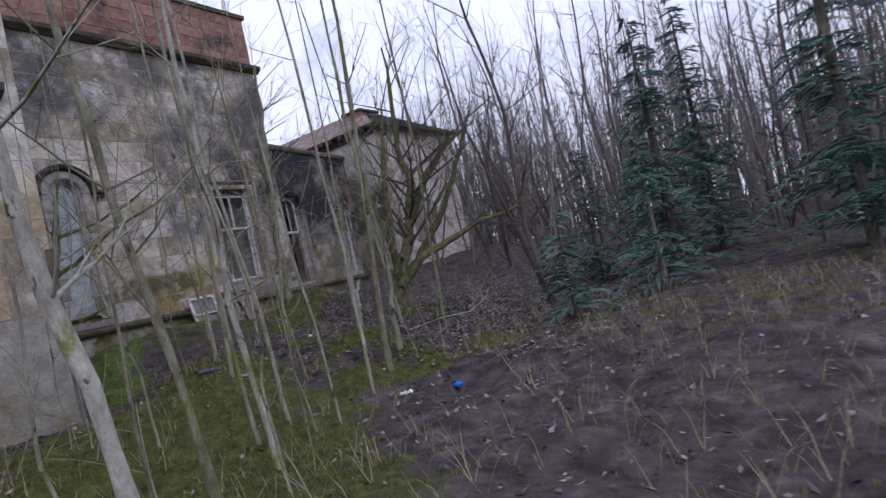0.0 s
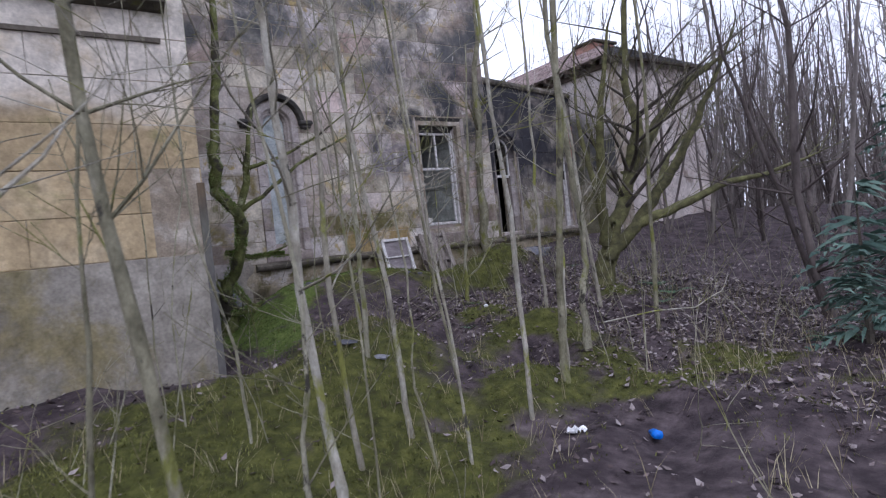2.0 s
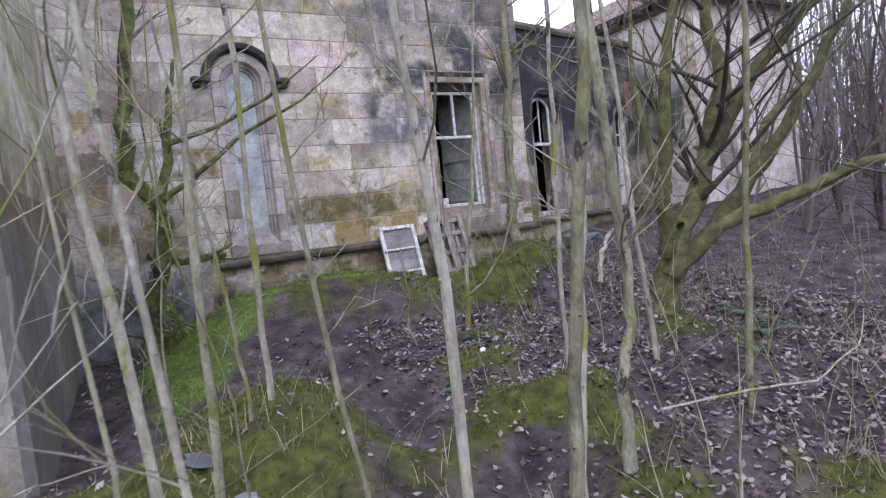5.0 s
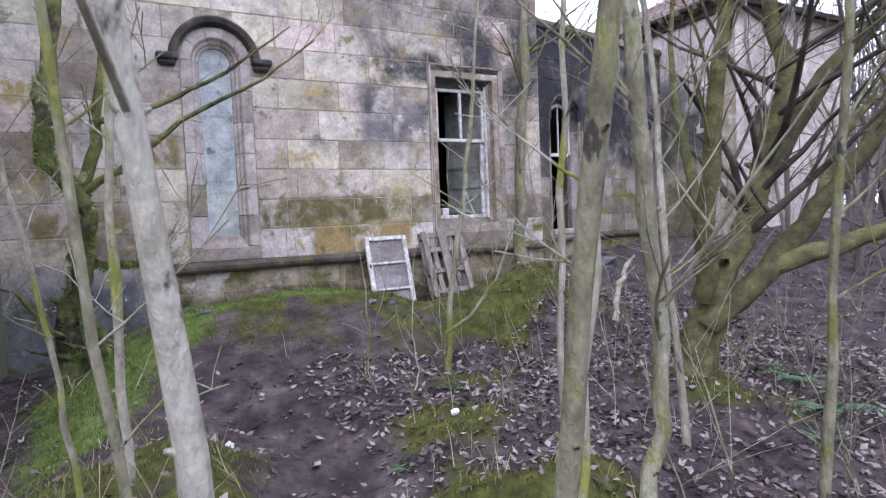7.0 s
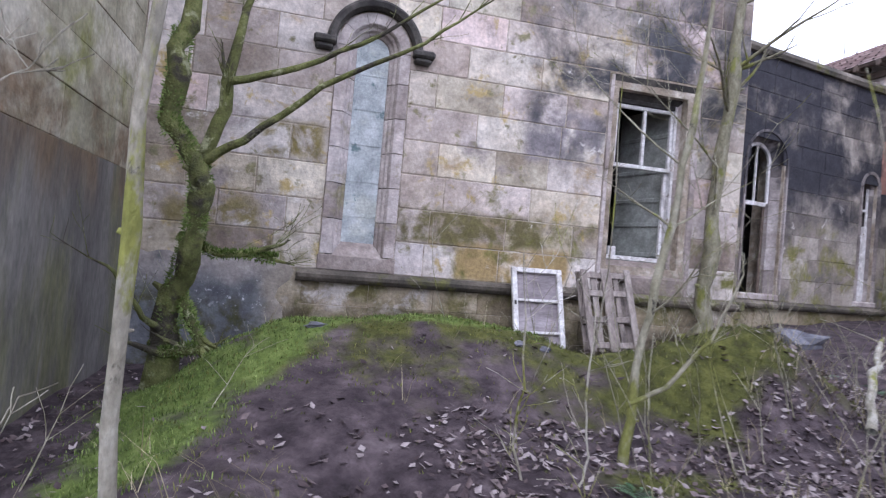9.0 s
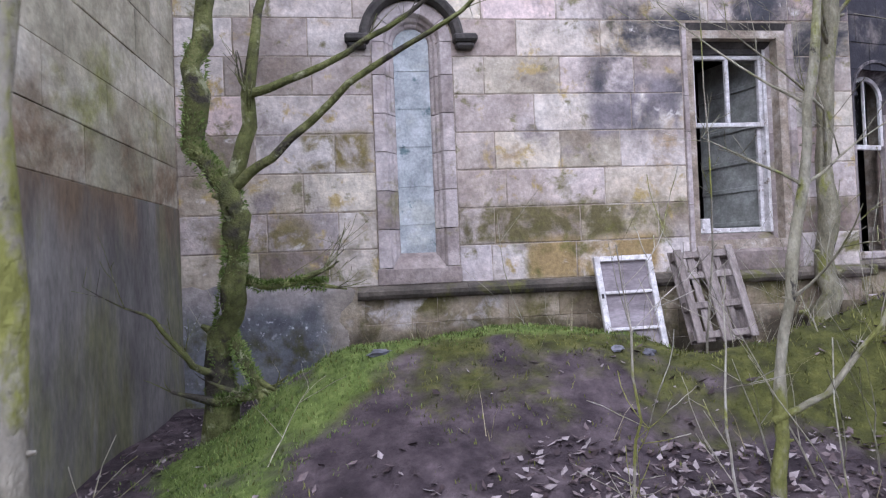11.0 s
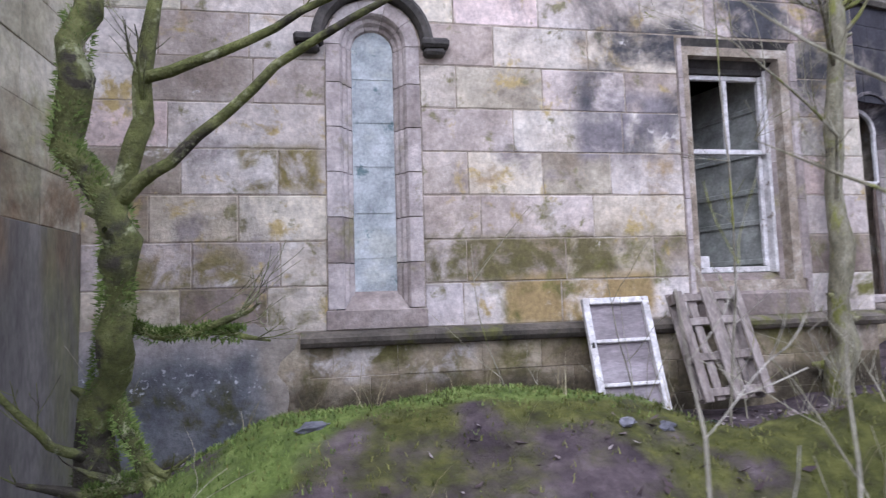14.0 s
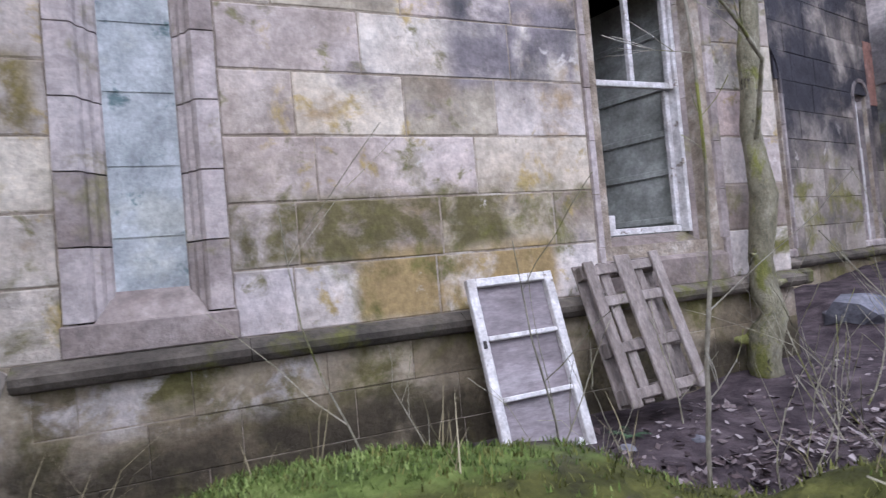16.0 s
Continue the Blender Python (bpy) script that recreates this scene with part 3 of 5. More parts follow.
# ---- the walls: main front, projecting wing, low sooty wing, cross wing ----
MAIN = Wall((0, 0, 0), (1, 0, 0), (0, -1, 0))
SIDE = Wall((-2.1, 0, 0), (0, 1, 0), (1, 0, 0))
FRONT = Wall((0, -4.05, 0), (1, 0, 0), (0, -1, 0))
LOW_TURN = 11.0
LOW_AT = pose(4.5, 1.05, 0, 0, 0, LOW_TURN)
LOW = Wall((4.5, 1.05, 0), (math.cos(radians(LOW_TURN)), math.sin(radians(LOW_TURN)), 0), (math.sin(radians(LOW_TURN)), -math.cos(radians(LOW_TURN)), 0))
LOW_END, LOW_TOP = 4.78, 4.15
CX, CY0, CY1, CZ = 9.17, 0.55, 2.12, 4.85
CROSS = Wall((CX, 0, 0), (0, -1, 0), (-1, 0, 0))
RETURN = Wall((4.5, 0, 0), (0, 1, 0), (1, 0, 0))

NICHE_C, NICHE_H, NICHE_W0, NICHE_SPRING = 0.02, 0.165, 0.80, 2.755
WIN0, WIN1, WINB, WINT = 2.82, 3.66, 0.86, 2.74

wall_main = core("wall_main", MAIN, -2.45, 4.49, -1.0, 5.5, [(-0.30, 0.34, 0.53, 3.05), (WIN0 - 0.03, WIN1 + 0.03, 0.80, 2.80)], 0.55, M_MORTAR, face=-0.005)
tagged(wall_main, "weathered sandstone ashlar front wall of a derelict building", "wall")
wall_wing_side = core("wall_wing_side", SIDE, -4.05, -0.0, -1.2, 6.6, [], 0.4, M_MORTAR)
tagged(wall_wing_side, "damp mossy side wall of the projecting wing", "wall")
wall_wing_front = core("wall_wing_front", FRONT, -9.0, -2.1, -1.2, 6.6, [], 0.4, M_MORTAR)
tagged(wall_wing_front, "ochre sandstone front of the projecting wing over grey render", "wall")
W2C, W2H, W2SPRING, W2MID = 1.62, 0.31, 2.58, 1.96
W3C, W3H, W3SPRING = 4.22, 0.15, 2.52
wall_low = core("wall_low_wing", LOW, -0.01, LOW_END, -1.0, LOW_TOP, [(W2C - W2H - 0.1, W2C + W2H + 0.1, 0.52, 2.98), (W3C - W3H - 0.05, W3C + W3H + 0.05, 0.5, 2.72)], 0.5, M_MORTAR)
tagged(wall_low, "soot-blackened low wing wall with narrow arched windows", "wall")
wall_cross = core("wall_cross_wing", CROSS, -CY1, -CY0, -1.0, CZ, [], 0.5, M_MORTAR)
tagged(wall_cross, "stained cross wing wall under exposed rafter ends", "wall")
wall_return = core("wall_main_return", RETURN, 0.02, 9.0, -1.0, 5.5, [], 0.5, M_MORTAR)
tagged(wall_return, "side of the main block above the low wing", "wall")
tagged(core("wall_cross_front", Wall((0, CY0, 0), (1, 0, 0), (0, -1, 0)), CX, CX + 4.2, -1.0, CZ, [(CX + 1.1, CX + 1.75, 1.1, 2.9)], 0.5, M_PALE), "pale limewashed front wall of the cross wing", "wall")

COURSE = [0.50, 0.845, 1.19] + [1.19 + 0.357 * k for k in range(1, 13)]
NICHE_HOLE = (NICHE_C - 0.375, NICHE_C + 0.375, 0.5, 2.75)
ARCH_HOLES = [(NICHE_C - 0.35, NICHE_C + 0.35, 2.75, 3.0), (NICHE_C - 0.2, NICHE_C + 0.2, 2.95, 3.15)]
WIN_HOLE = (WIN0 - 0.15, WIN1 + 0.19, 0.5, 2.95)
ashlar(wall_main, MAIN, COURSE, -2.1, 4.49, [NICHE_HOLE, *ARCH_HOLES, WIN_HOLE, (-2.1, -0.56, 0, 0.5)], M_STONE, 0.55, 1.05, 5, gap=0.007, bev=0.006, rough=0.0015)
ashlar(wall_main, MAIN, [-0.75, -0.42, -0.12, 0.15, 0.385], -0.6, 4.49, [], M_STONE_LOW, 0.35, 0.75, 8, gap=0.0025, bev=0.004, rough=0.004)
ashlar(wall_wing_front, FRONT, [0.66 + 0.36 * k for k in range(6)] + [2.82 + 0.36 * k for k in range(10)], -6.5, -2.1, [], M_STONE_OCHRE, 0.7, 1.15, 12)
ashlar(wall_wing_side, SIDE, [1.26 + 0.36 * k for k in range(15)], -4.05, -0.005, [], M_STONE_MOSSY, 0.6, 1.1, 14)
LOWJ = [0.50 + 0.345 * k for k in range(10)] + [3.88, LOW_TOP]
ashlar(wall_low, LOW, LOWJ, 0.01, LOW_END - 0.01, [(W2C - W2H - 0.16, W2C + W2H + 0.16, 0.5, 2.6), (W2C - W2H - 0.05, W2C + W2H + 0.05, 2.6, 3.02), (W3C - W3H - 0.12, W3C + W3H + 0.12, 0.5, 2.6)], M_STONE_SOOT, 0.4, 0.85, 15)
ashlar(wall_low, LOW, [-0.6, -0.25, 0.1, 0.385], 0.01, LOW_END - 0.01, [], M_STONE_LOW, 0.4, 0.8, 16)
ashlar(wall_cross, CROSS, [-0.5 + 0.36 * k for k in range(10)], -CY1 + 0.01, -CY0 - 0.01, [], M_STONE_CROSS, 0.5, 0.9, 17)
ashlar(wall_return, RETURN, COURSE[9:], 0.02, 4.0, [], M_STONE_SOOT, 0.6, 1.0, 19)
ashlar(wall_main, MAIN, [5.60 + 0.23 * k for k in range(6)], -2.1, 4.49, [], M_BRICK, 0.45, 0.9, 20, gap=0.01, name="brick_course_block")
core("wall_parapet", MAIN, -2.1, 4.49, 5.5, 6.76, [], 0.4, M_MORTAR)
tagged(core("wall_parapet_return", RETURN, 0.0, 9.0, 5.5, 6.76, [], 0.4, M_BRICK), kind="structure")
def ragged_coat(u0, u1, w0, w1, n, seed):
    """A coat of render with a broken edge above and to the right."""
    top = [(u0 + (u1 - u0) * i / 30, w1 + noise.noise(Vector((i * 0.35, seed, 0))) * 0.05 + noise.noise(Vector((i * 1.3, seed, 2))) * 0.02) for i in range(31)]
    right = [(u1 + noise.noise(Vector((k * 0.4, seed, 5))) * 0.16, w1 + (w0 - w1) * k / 16) for k in range(1, 17)]
    ring = [(u0, w0)] + top + right
    k = len(ring)
    vs = [MAIN.at(u, w, n) for u, w in ring] + [MAIN.at(u, w, -0.02) for u, w in ring]
    fs = [tuple(reversed(range(k)))] + [(i, (i + 1) % k, k + (i + 1) % k, k + i) for i in range(k)]
    return mesh_of("render_coat", vs, fs, M_RENDER_DARK)


part("render_coat", ragged_coat(-2.1, -0.66, -0.9, 0.56, 0.013, 4), None, wall_main, "dark blue-grey damp cement render")
part("render_backing", box(bmesh.new(), -2.1, -0.5, -0.004, 0.02, -0.9, 0.498), M_STONE_LOW, wall_main)
part("render_coat", box(bmesh.new(), -9.0, -2.092, -4.068, -4.0, -1.2, 0.655, 0.004), M_RENDER, wall_wing_front, "smooth grey cement render")
part("render_coat", box(bmesh.new(), -2.15, -2.086, -4.07, -0.016, -1.2, 1.255, 0.004), M_RENDER_SIDE, wall_wing_side, "dark streaked render")
# limewash with the lit upper part painted in, sooty lower down
part("pale_plaster", box(bmesh.new(), CX - 0.012, CX + 0.06, CY0 + 0.01, CY1 - 0.01, 2.75, CZ - 0.01), M_PALE_SOOT, wall_cross, "pale flaking limewash, lit top put into the colour, blackened low down")


def profile_run(name, W, u0, u1, prof, mat, parent, label="", breaks=1.1, seed=1):
    """A course of moulded stones, (n, w) points, in lengths with fine joints."""
    rng = random.Random(seed)
    u = u0
    while u < u1 - 0.01:
        v = min(u1, u + breaks * rng.uniform(0.8, 1.3))
        if u1 - v < 0.3:
            v = u1
        vs = [W.at(u + 0.002, w, n) for n, w in prof] + [W.at(v - 0.002, w, n) for n, w in prof]
        k = len(prof)
        fs = [(i, (i + 1) % k, k + (i + 1) % k, k + i) for i in range(k)] + [tuple(reversed(range(k))), tuple(range(k, 2 * k))]
        part(name, mesh_of(name, vs, fs, mat), mat, parent, label)
        u = v


STRING = [(-0.02, 0.385), (0.03, 0.375), (0.075, 0.39), (0.10, 0.42), (0.105, 0.455), (0.075, 0.475), (0.02, 0.50), (-0.02, 0.50)]
profile_run("string_stone", MAIN, -0.56, 4.52, STRING, M_LEDGE, wall_main, "dark weathered string course stone", seed=3)
profile_run("string_stone", LOW, 0.0, LOW_END, STRING, M_LEDGE, wall_low, "dark weathered string course stone", seed=4)
part("string_end", box(bmesh.new(), 4.49, 4.60, -0.1, 1.05, 0.385, 0.5, 0.02), M_LEDGE, wall_main)
profile_run("cornice_stone", MAIN, -2.08, 4.60, [(-0.02, 5.46), (0.06, 5.47), (0.16, 5.53), (0.18, 5.60), (0.02, 5.62), (-0.02, 5.62)], M_LEDGE, wall_main, "dark projecting cornice", seed=5)
profile_run("cornice_stone", FRONT, -8.0, -2.25, [(-0.02, 2.67), (0.05, 2.68), (0.13, 2.72), (0.15, 2.79), (0.03, 2.82), (-0.02, 2.82)], M_LEDGE, wall_wing_front, "dark moulded cornice with a blunt end", seed=6)
profile_run("fillet_stone", FRONT, -8.0, -2.3, [(-0.02, 2.42), (0.025, 2.42), (0.03, 2.455), (-0.02, 2.46)], M_LEDGE, wall_wing_front, "thin dark fillet under the cornice", seed=16)
profile_run("coping_stone", LOW, 0.0, LOW_END, [(-0.5, LOW_TOP - 0.02), (0.05, LOW_TOP - 0.02), (0.07, LOW_TOP + 0.04), (0.03, LOW_TOP + 0.12), (-0.5, LOW_TOP + 0.14)], M_LEDGE, wall_low, "sooty coping stone", seed=7)
profile_run("parapet_coping", MAIN, -2.1, 4.55, [(-0.4, 6.75), (0.04, 6.75), (0.05, 6.84), (-0.4, 6.86)], M_LEDGE, wall_main, "dark coping stone", seed=9)

# ---- the blind round-headed niche ----
niche = tagged(new("blind_arch_niche"), "blind round-headed niche with a pale blue boarded panel", "niche")
JAMB = [(0.0, -0.13), (0.012, -0.10), (0.035, -0.085), (0.05, -0.05), (0.075, -0.035), (0.085, 0.0), (0.10, 0.018), (0.205, 0.018), (0.21, -0.02)]
arched("jamb_stone", NICHE_C, NICHE_H, 0.66, NICHE_SPRING, JAMB, MAIN, M_JAMB, niche, voussoirs=5)
sill_vs = [MAIN.at(NICHE_C + u, w, n) for u, w, n in ((-0.165, 0.80, -0.13), (0.165, 0.80, -0.13), (0.25, 0.655, -0.005), (-0.25, 0.655, -0.005), (-0.165, 0.5, -0.13), (0.165, 0.5, -0.13), (0.25, 0.5, -0.005), (-0.25, 0.5, -0.005))]
part("sill", mesh_of("sill", sill_vs, [(0, 3, 2, 1), (3, 7, 6, 2), (0, 4, 7, 3), (1, 2, 6, 5)], M_SILL), M_SILL, niche, "sloping sill stone")
boxed("base_stone", (NICHE_C - 0.39, NICHE_C + 0.39, -0.024, 0.02, 0.503, 0.655), M_SILL, niche, 0.008)
part("panel", arch_fan(NICHE_C, 0.17, 0.79, NICHE_SPRING, MAIN, -0.125, M_PANEL, "panel"), M_PANEL, niche, "pale blue weathered board, stained")
for zz in (1.06, 1.42, 1.80, 2.16, 2.52):
    boxed("batten_joint", (NICHE_C - 0.16, NICHE_C + 0.16, 0.119, 0.128, zz, zz + 0.008), M_PANEL, niche, 0)
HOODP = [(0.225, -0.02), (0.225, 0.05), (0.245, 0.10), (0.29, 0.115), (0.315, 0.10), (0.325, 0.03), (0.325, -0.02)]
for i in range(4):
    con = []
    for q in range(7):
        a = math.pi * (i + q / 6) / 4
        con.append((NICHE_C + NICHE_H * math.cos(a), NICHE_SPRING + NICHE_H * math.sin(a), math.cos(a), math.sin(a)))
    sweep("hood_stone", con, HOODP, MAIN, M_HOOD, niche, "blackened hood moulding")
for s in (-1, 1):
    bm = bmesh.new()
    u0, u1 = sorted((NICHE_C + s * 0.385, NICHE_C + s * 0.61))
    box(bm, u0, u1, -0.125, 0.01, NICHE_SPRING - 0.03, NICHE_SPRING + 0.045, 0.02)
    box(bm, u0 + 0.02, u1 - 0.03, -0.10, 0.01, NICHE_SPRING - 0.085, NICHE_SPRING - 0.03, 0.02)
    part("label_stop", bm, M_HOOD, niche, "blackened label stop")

# ---- the broken sash window ----
window_1 = tagged(new("window_1"), "derelict sash window with flaking white frame and missing glass", "window", kind="structure")
WJ = [(0.0, -0.19), (0.0, -0.14), (0.04, -0.10), (0.065, -0.09), (0.085, -0.03), (0.10, 0.015), (0.145, 0.018), (0.15, -0.02)]
WJR = [(0.0, -0.19), (0.0, -0.14), (0.05, -0.10), (0.085, -0.085), (0.105, -0.03), (0.125, 0.015), (0.19, 0.018), (0.195, -0.02)]
for k in range(6):
    a, b = 0.80 + 0.357 * k, min(2.95, 0.80 + 0.357 * (k + 1))
    sweep("jamb_stone", [(WIN0, a + 0.003, -1, 0), (WIN0, b - 0.003, -1, 0)], WJ, MAIN, M_JAMB, window_1)
    sweep("jamb_stone", [(WIN1, a + 0.003, 1, 0), (WIN1, b - 0.003, 1, 0)], WJR, MAIN, M_JAMB, window_1)
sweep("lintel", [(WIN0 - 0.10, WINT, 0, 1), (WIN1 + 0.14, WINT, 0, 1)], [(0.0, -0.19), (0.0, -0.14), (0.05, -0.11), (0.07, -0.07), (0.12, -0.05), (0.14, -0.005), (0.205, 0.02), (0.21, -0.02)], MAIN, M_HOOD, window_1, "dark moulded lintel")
sv = [MAIN.at(u, w, n) for u, w, n in ((WIN0 - 0.02, 0.87, -0.2), (WIN1 + 0.02, 0.87, -0.2), (WIN1 + 0.14, 0.68, 0.03), (WIN0 - 0.1, 0.68, 0.03), (WIN0 - 0.1, 0.5, 0.03), (WIN1 + 0.14, 0.5, 0.03), (WIN0 - 0.1, 0.5, -0.2), (WIN1 + 0.14, 0.5, -0.2))]
part("sill", mesh_of("sill", sv, [(0, 3, 2, 1), (3, 4, 5, 2), (0, 6, 4, 3), (1, 2, 5, 7)], M_SILL), M_SILL, window_1, "sloping stone sill")
for a, b in ((0.502, 0.80),):
    boxed("jamb_base", (WIN0 - 0.15, WIN0 - 0.1, -0.02, 0.02, a, b), M_JAMB, window_1)
    boxed("jamb_base", (WIN1 + 0.14, WIN1 + 0.19, -0.02, 0.02, a, b), M_JAMB, window_1)
sash_y = 0.16
frame_p = boxed("window_frame", (WIN0, WIN0 + 0.035, sash_y - 0.02, sash_y + 0.08, 0.87, WINT), M_WHITE, window_1, 0.004)
boxed("window_frame", (WIN1 - 0.035, WIN1, sash_y - 0.02, sash_y + 0.08, 0.87, WINT), M_WHITE, window_1, 0.004)
# frame head is near black: the shade under the lintel in its colour
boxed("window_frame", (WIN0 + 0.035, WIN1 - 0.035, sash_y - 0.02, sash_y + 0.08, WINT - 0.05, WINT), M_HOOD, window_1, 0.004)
MID = 1.95
usash = new("upper_sash")
usash.parent = window_1
for d in ((WIN0 + 0.037, WIN0 + 0.075, MID, WINT - 0.055), (WIN1 - 0.075, WIN1 - 0.037, MID, WINT - 0.055)):
    boxed("stile", (d[0], d[1], sash_y, sash_y + 0.045, d[2], d[3]), M_WHITE, usash, 0.004)
boxed("rail", (WIN0 + 0.077, WIN1 - 0.077, sash_y, sash_y + 0.045, MID, MID + 0.045), M_WHITE, usash, 0.004)
boxed("rail", (WIN0 + 0.077, WIN1 - 0.077, sash_y, sash_y + 0.045, WINT - 0.10, WINT - 0.057), M_WHITE, usash, 0.004)
boxed("glazing_bar", (3.225, 3.265, sash_y, sash_y + 0.04, MID + 0.047, WINT - 0.102), M_WHITE, usash, 0.004)
lsash = new("lower_sash")
lsash.parent = window_1
boxed("rail", (WIN0 + 0.037, WIN1 - 0.037, sash_y + 0.05, sash_y + 0.09, 0.875, 0.925), M_WHITE, lsash, 0.004)
boxed("stile", (WIN1 - 0.08, WIN1 - 0.037, sash_y + 0.05, sash_y + 0.09, 0.927, MID), M_WHITE, lsash, 0.004)
boxed("stile", (WIN0 + 0.037, WIN0 + 0.06, sash_y + 0.05, sash_y + 0.09, 0.927, MID), M_WHITE, lsash, 0.004)
shut = new("shutter")
shut.parent = window_1
SHUT_AT = pose(WIN1 + 0.02, 0.25, 0, 0, 0, 17)
boxed("lining", (-0.012, 0.012, 0.0, 0.80, 0.80, 2.78), M_SHUTTER, shut, 0.003, "grey-green panelled shutter leaf", m=SHUT_AT)
for zz in (0.95, 1.32, 1.62, 1.98, 2.4):
    boxed("shutter_rail", (-0.034, -0.013, 0.01, 0.79, zz, zz + 0.05), M_SHUTTER, shut, 0.004, m=SHUT_AT)
boxed("sill_board", (WIN0 - 0.02, WIN1, 0.25, 0.6, 0.80, 0.86), M_SHUTTER, window_1, 0.004)
brick_on_sill = tagged(boxed("loose_block", (2.96, 3.06, 0.27, 0.36, 0.862, 1.03), M_WHITE, None, 0.008), "small white block standing on the window board", "block")

# the unseen room behind it, its darkness put into the plaster colour
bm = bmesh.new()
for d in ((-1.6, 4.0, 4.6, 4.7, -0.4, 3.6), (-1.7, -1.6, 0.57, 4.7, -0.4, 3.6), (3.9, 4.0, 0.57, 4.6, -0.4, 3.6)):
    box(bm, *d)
tagged(part("wall_room", bm, M_PLASTER), "plaster walls of the unseen room, coloured near black for its shade", "wall", kind="structure")
tagged(part("floor", box(bmesh.new(), -1.7, 4.0, 0.57, 4.7, -0.5, -0.4), M_TIMBER), "dark floorboards of the unseen room", "floor", kind="structure")
tagged(part("ceiling", box(bmesh.new(), -1.7, 4.0, 0.57, 4.7, 3.6, 3.7), M_PLASTER), "ceiling of the unseen room, coloured near black for its shade", "ceiling", kind="structure")

# ---- low wing: arched sash window, narrow boarded window ----
window_2 = tagged(new("window_2"), "round-headed sash window, white upper sash, open below", "window", kind="structure")
WP = [(0.0, -0.24), (0.0, -0.16), (0.06, -0.12), (0.08, -0.10), (0.12, -0.02), (0.125, 0.018), (0.16, 0.02), (0.165, -0.02)]
arched("jamb_stone", W2C, W2H, 0.60, W2SPRING, WP, LOW, M_JAMB_SOOT, window_2, course=0.36)
boxed("sill", (W2C - 0.42, W2C + 0.42, -0.04, 0.3, 0.50, 0.60), M_JAMB, window_2, 0.02, m=LOW_AT)
SASHP = [(-0.05, -0.20), (-0.05, -0.16), (0.0, -0.16), (0.0, -0.20)]
con = [(W2C + W2H * math.cos(a), W2SPRING + W2H * math.sin(a), math.cos(a), math.sin(a)) for a in [math.pi * q / 12 for q in range(13)]]
sweep("arched_head", con, SASHP, LOW, M_WHITE, window_2, "white arched sash head")
for s in (-1, 1):
    u0, u1 = sorted((W2C + s * (W2H - 0.05), W2C + s * W2H))
    boxed("stile", (u0, u1, 0.17, 0.21, W2MID + 0.02, W2SPRING), M_WHITE, window_2, 0.003, m=LOW_AT)
    boxed("stile", (u0, u1, 0.22, 0.25, 0.6, W2MID + 0.02), M_TIMBER, window_2, 0.003, m=LOW_AT)
boxed("rail", (W2C - W2H + 0.05, W2C + W2H - 0.05, 0.17, 0.22, W2MID - 0.03, W2MID + 0.03), M_WHITE, window_2, 0.003, m=LOW_AT)
boxed("glazing_bar", (W2C - 0.012, W2C + 0.012, 0.175, 0.21, W2MID + 0.03, W2SPRING + W2H - 0.04), M_WHITE, window_2, 0.002, m=LOW_AT)
pane = part("pane", arch_fan(W2C, W2H - 0.03, W2MID + 0.01, W2SPRING, LOW, -0.19, glass, "pane"), glass, window_2)
pane.visible_shadow = False
window_3 = tagged(new("window_3"), "narrow arched window boarded with a pale plank", "window", kind="structure")
arched("jamb_stone", W3C, W3H, 0.60, W3SPRING, [(0.0, -0.2), (0.0, -0.1), (0.05, -0.06), (0.07, 0.018), (0.12, 0.02), (0.125, -0.02)], LOW, M_JAMB_SOOT, window_3, course=0.36, voussoirs=3)
boxed("plank", (W3C - 0.14, W3C + 0.12, 0.08, 0.11, 0.52, 1.86), M_WHITE, window_3, 0.004, "pale upright plank", m=LOW_AT)
boxed("upper_sash", (W3C - 0.14, W3C - 0.10, 0.10, 0.13, 1.86, W3SPRING), M_WHITE, window_3, 0.004, m=LOW_AT)
boxed("upper_sash", (W3C + 0.10, W3C + 0.14, 0.10, 0.13, 1.86, W3SPRING), M_WHITE, window_3, 0.004, m=LOW_AT)
boxed("upper_sash", (W3C - 0.10, W3C + 0.10, 0.10, 0.13, 2.12, 2.16), M_WHITE, window_3, 0.004, m=LOW_AT)
boxed("sill", (W3C - 0.3, W3C + 0.3, -0.04, 0.2, 0.50, 0.60), M_JAMB, window_3, 0.02, m=LOW_AT)
# unseen walls and cover behind the low wing, room shade in their colour
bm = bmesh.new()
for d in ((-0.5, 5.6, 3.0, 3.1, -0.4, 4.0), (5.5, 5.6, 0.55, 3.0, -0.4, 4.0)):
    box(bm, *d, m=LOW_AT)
tagged(part("wall_back_room", bm, M_PLASTER), "unseen plaster walls behind the low wing, coloured near black for shade", "wall", kind="structure")
tagged(part("ceiling", box(bmesh.new(), 0.0, 5.6, 0.5, 3.1, LOW_TOP - 0.2, LOW_TOP - 0.1, m=LOW_AT), M_PLASTER), "unseen flat roof over the low wing, coloured near black for shade", "ceiling", kind="structure")
part("brick_patch", box(bmesh.new(), LOW_END - 0.30, LOW_END - 0.04, -0.012, 0.02, 2.45, 3.35, 0.004, m=LOW_AT), M_BRICK, wall_low, "exposed red brick patch")

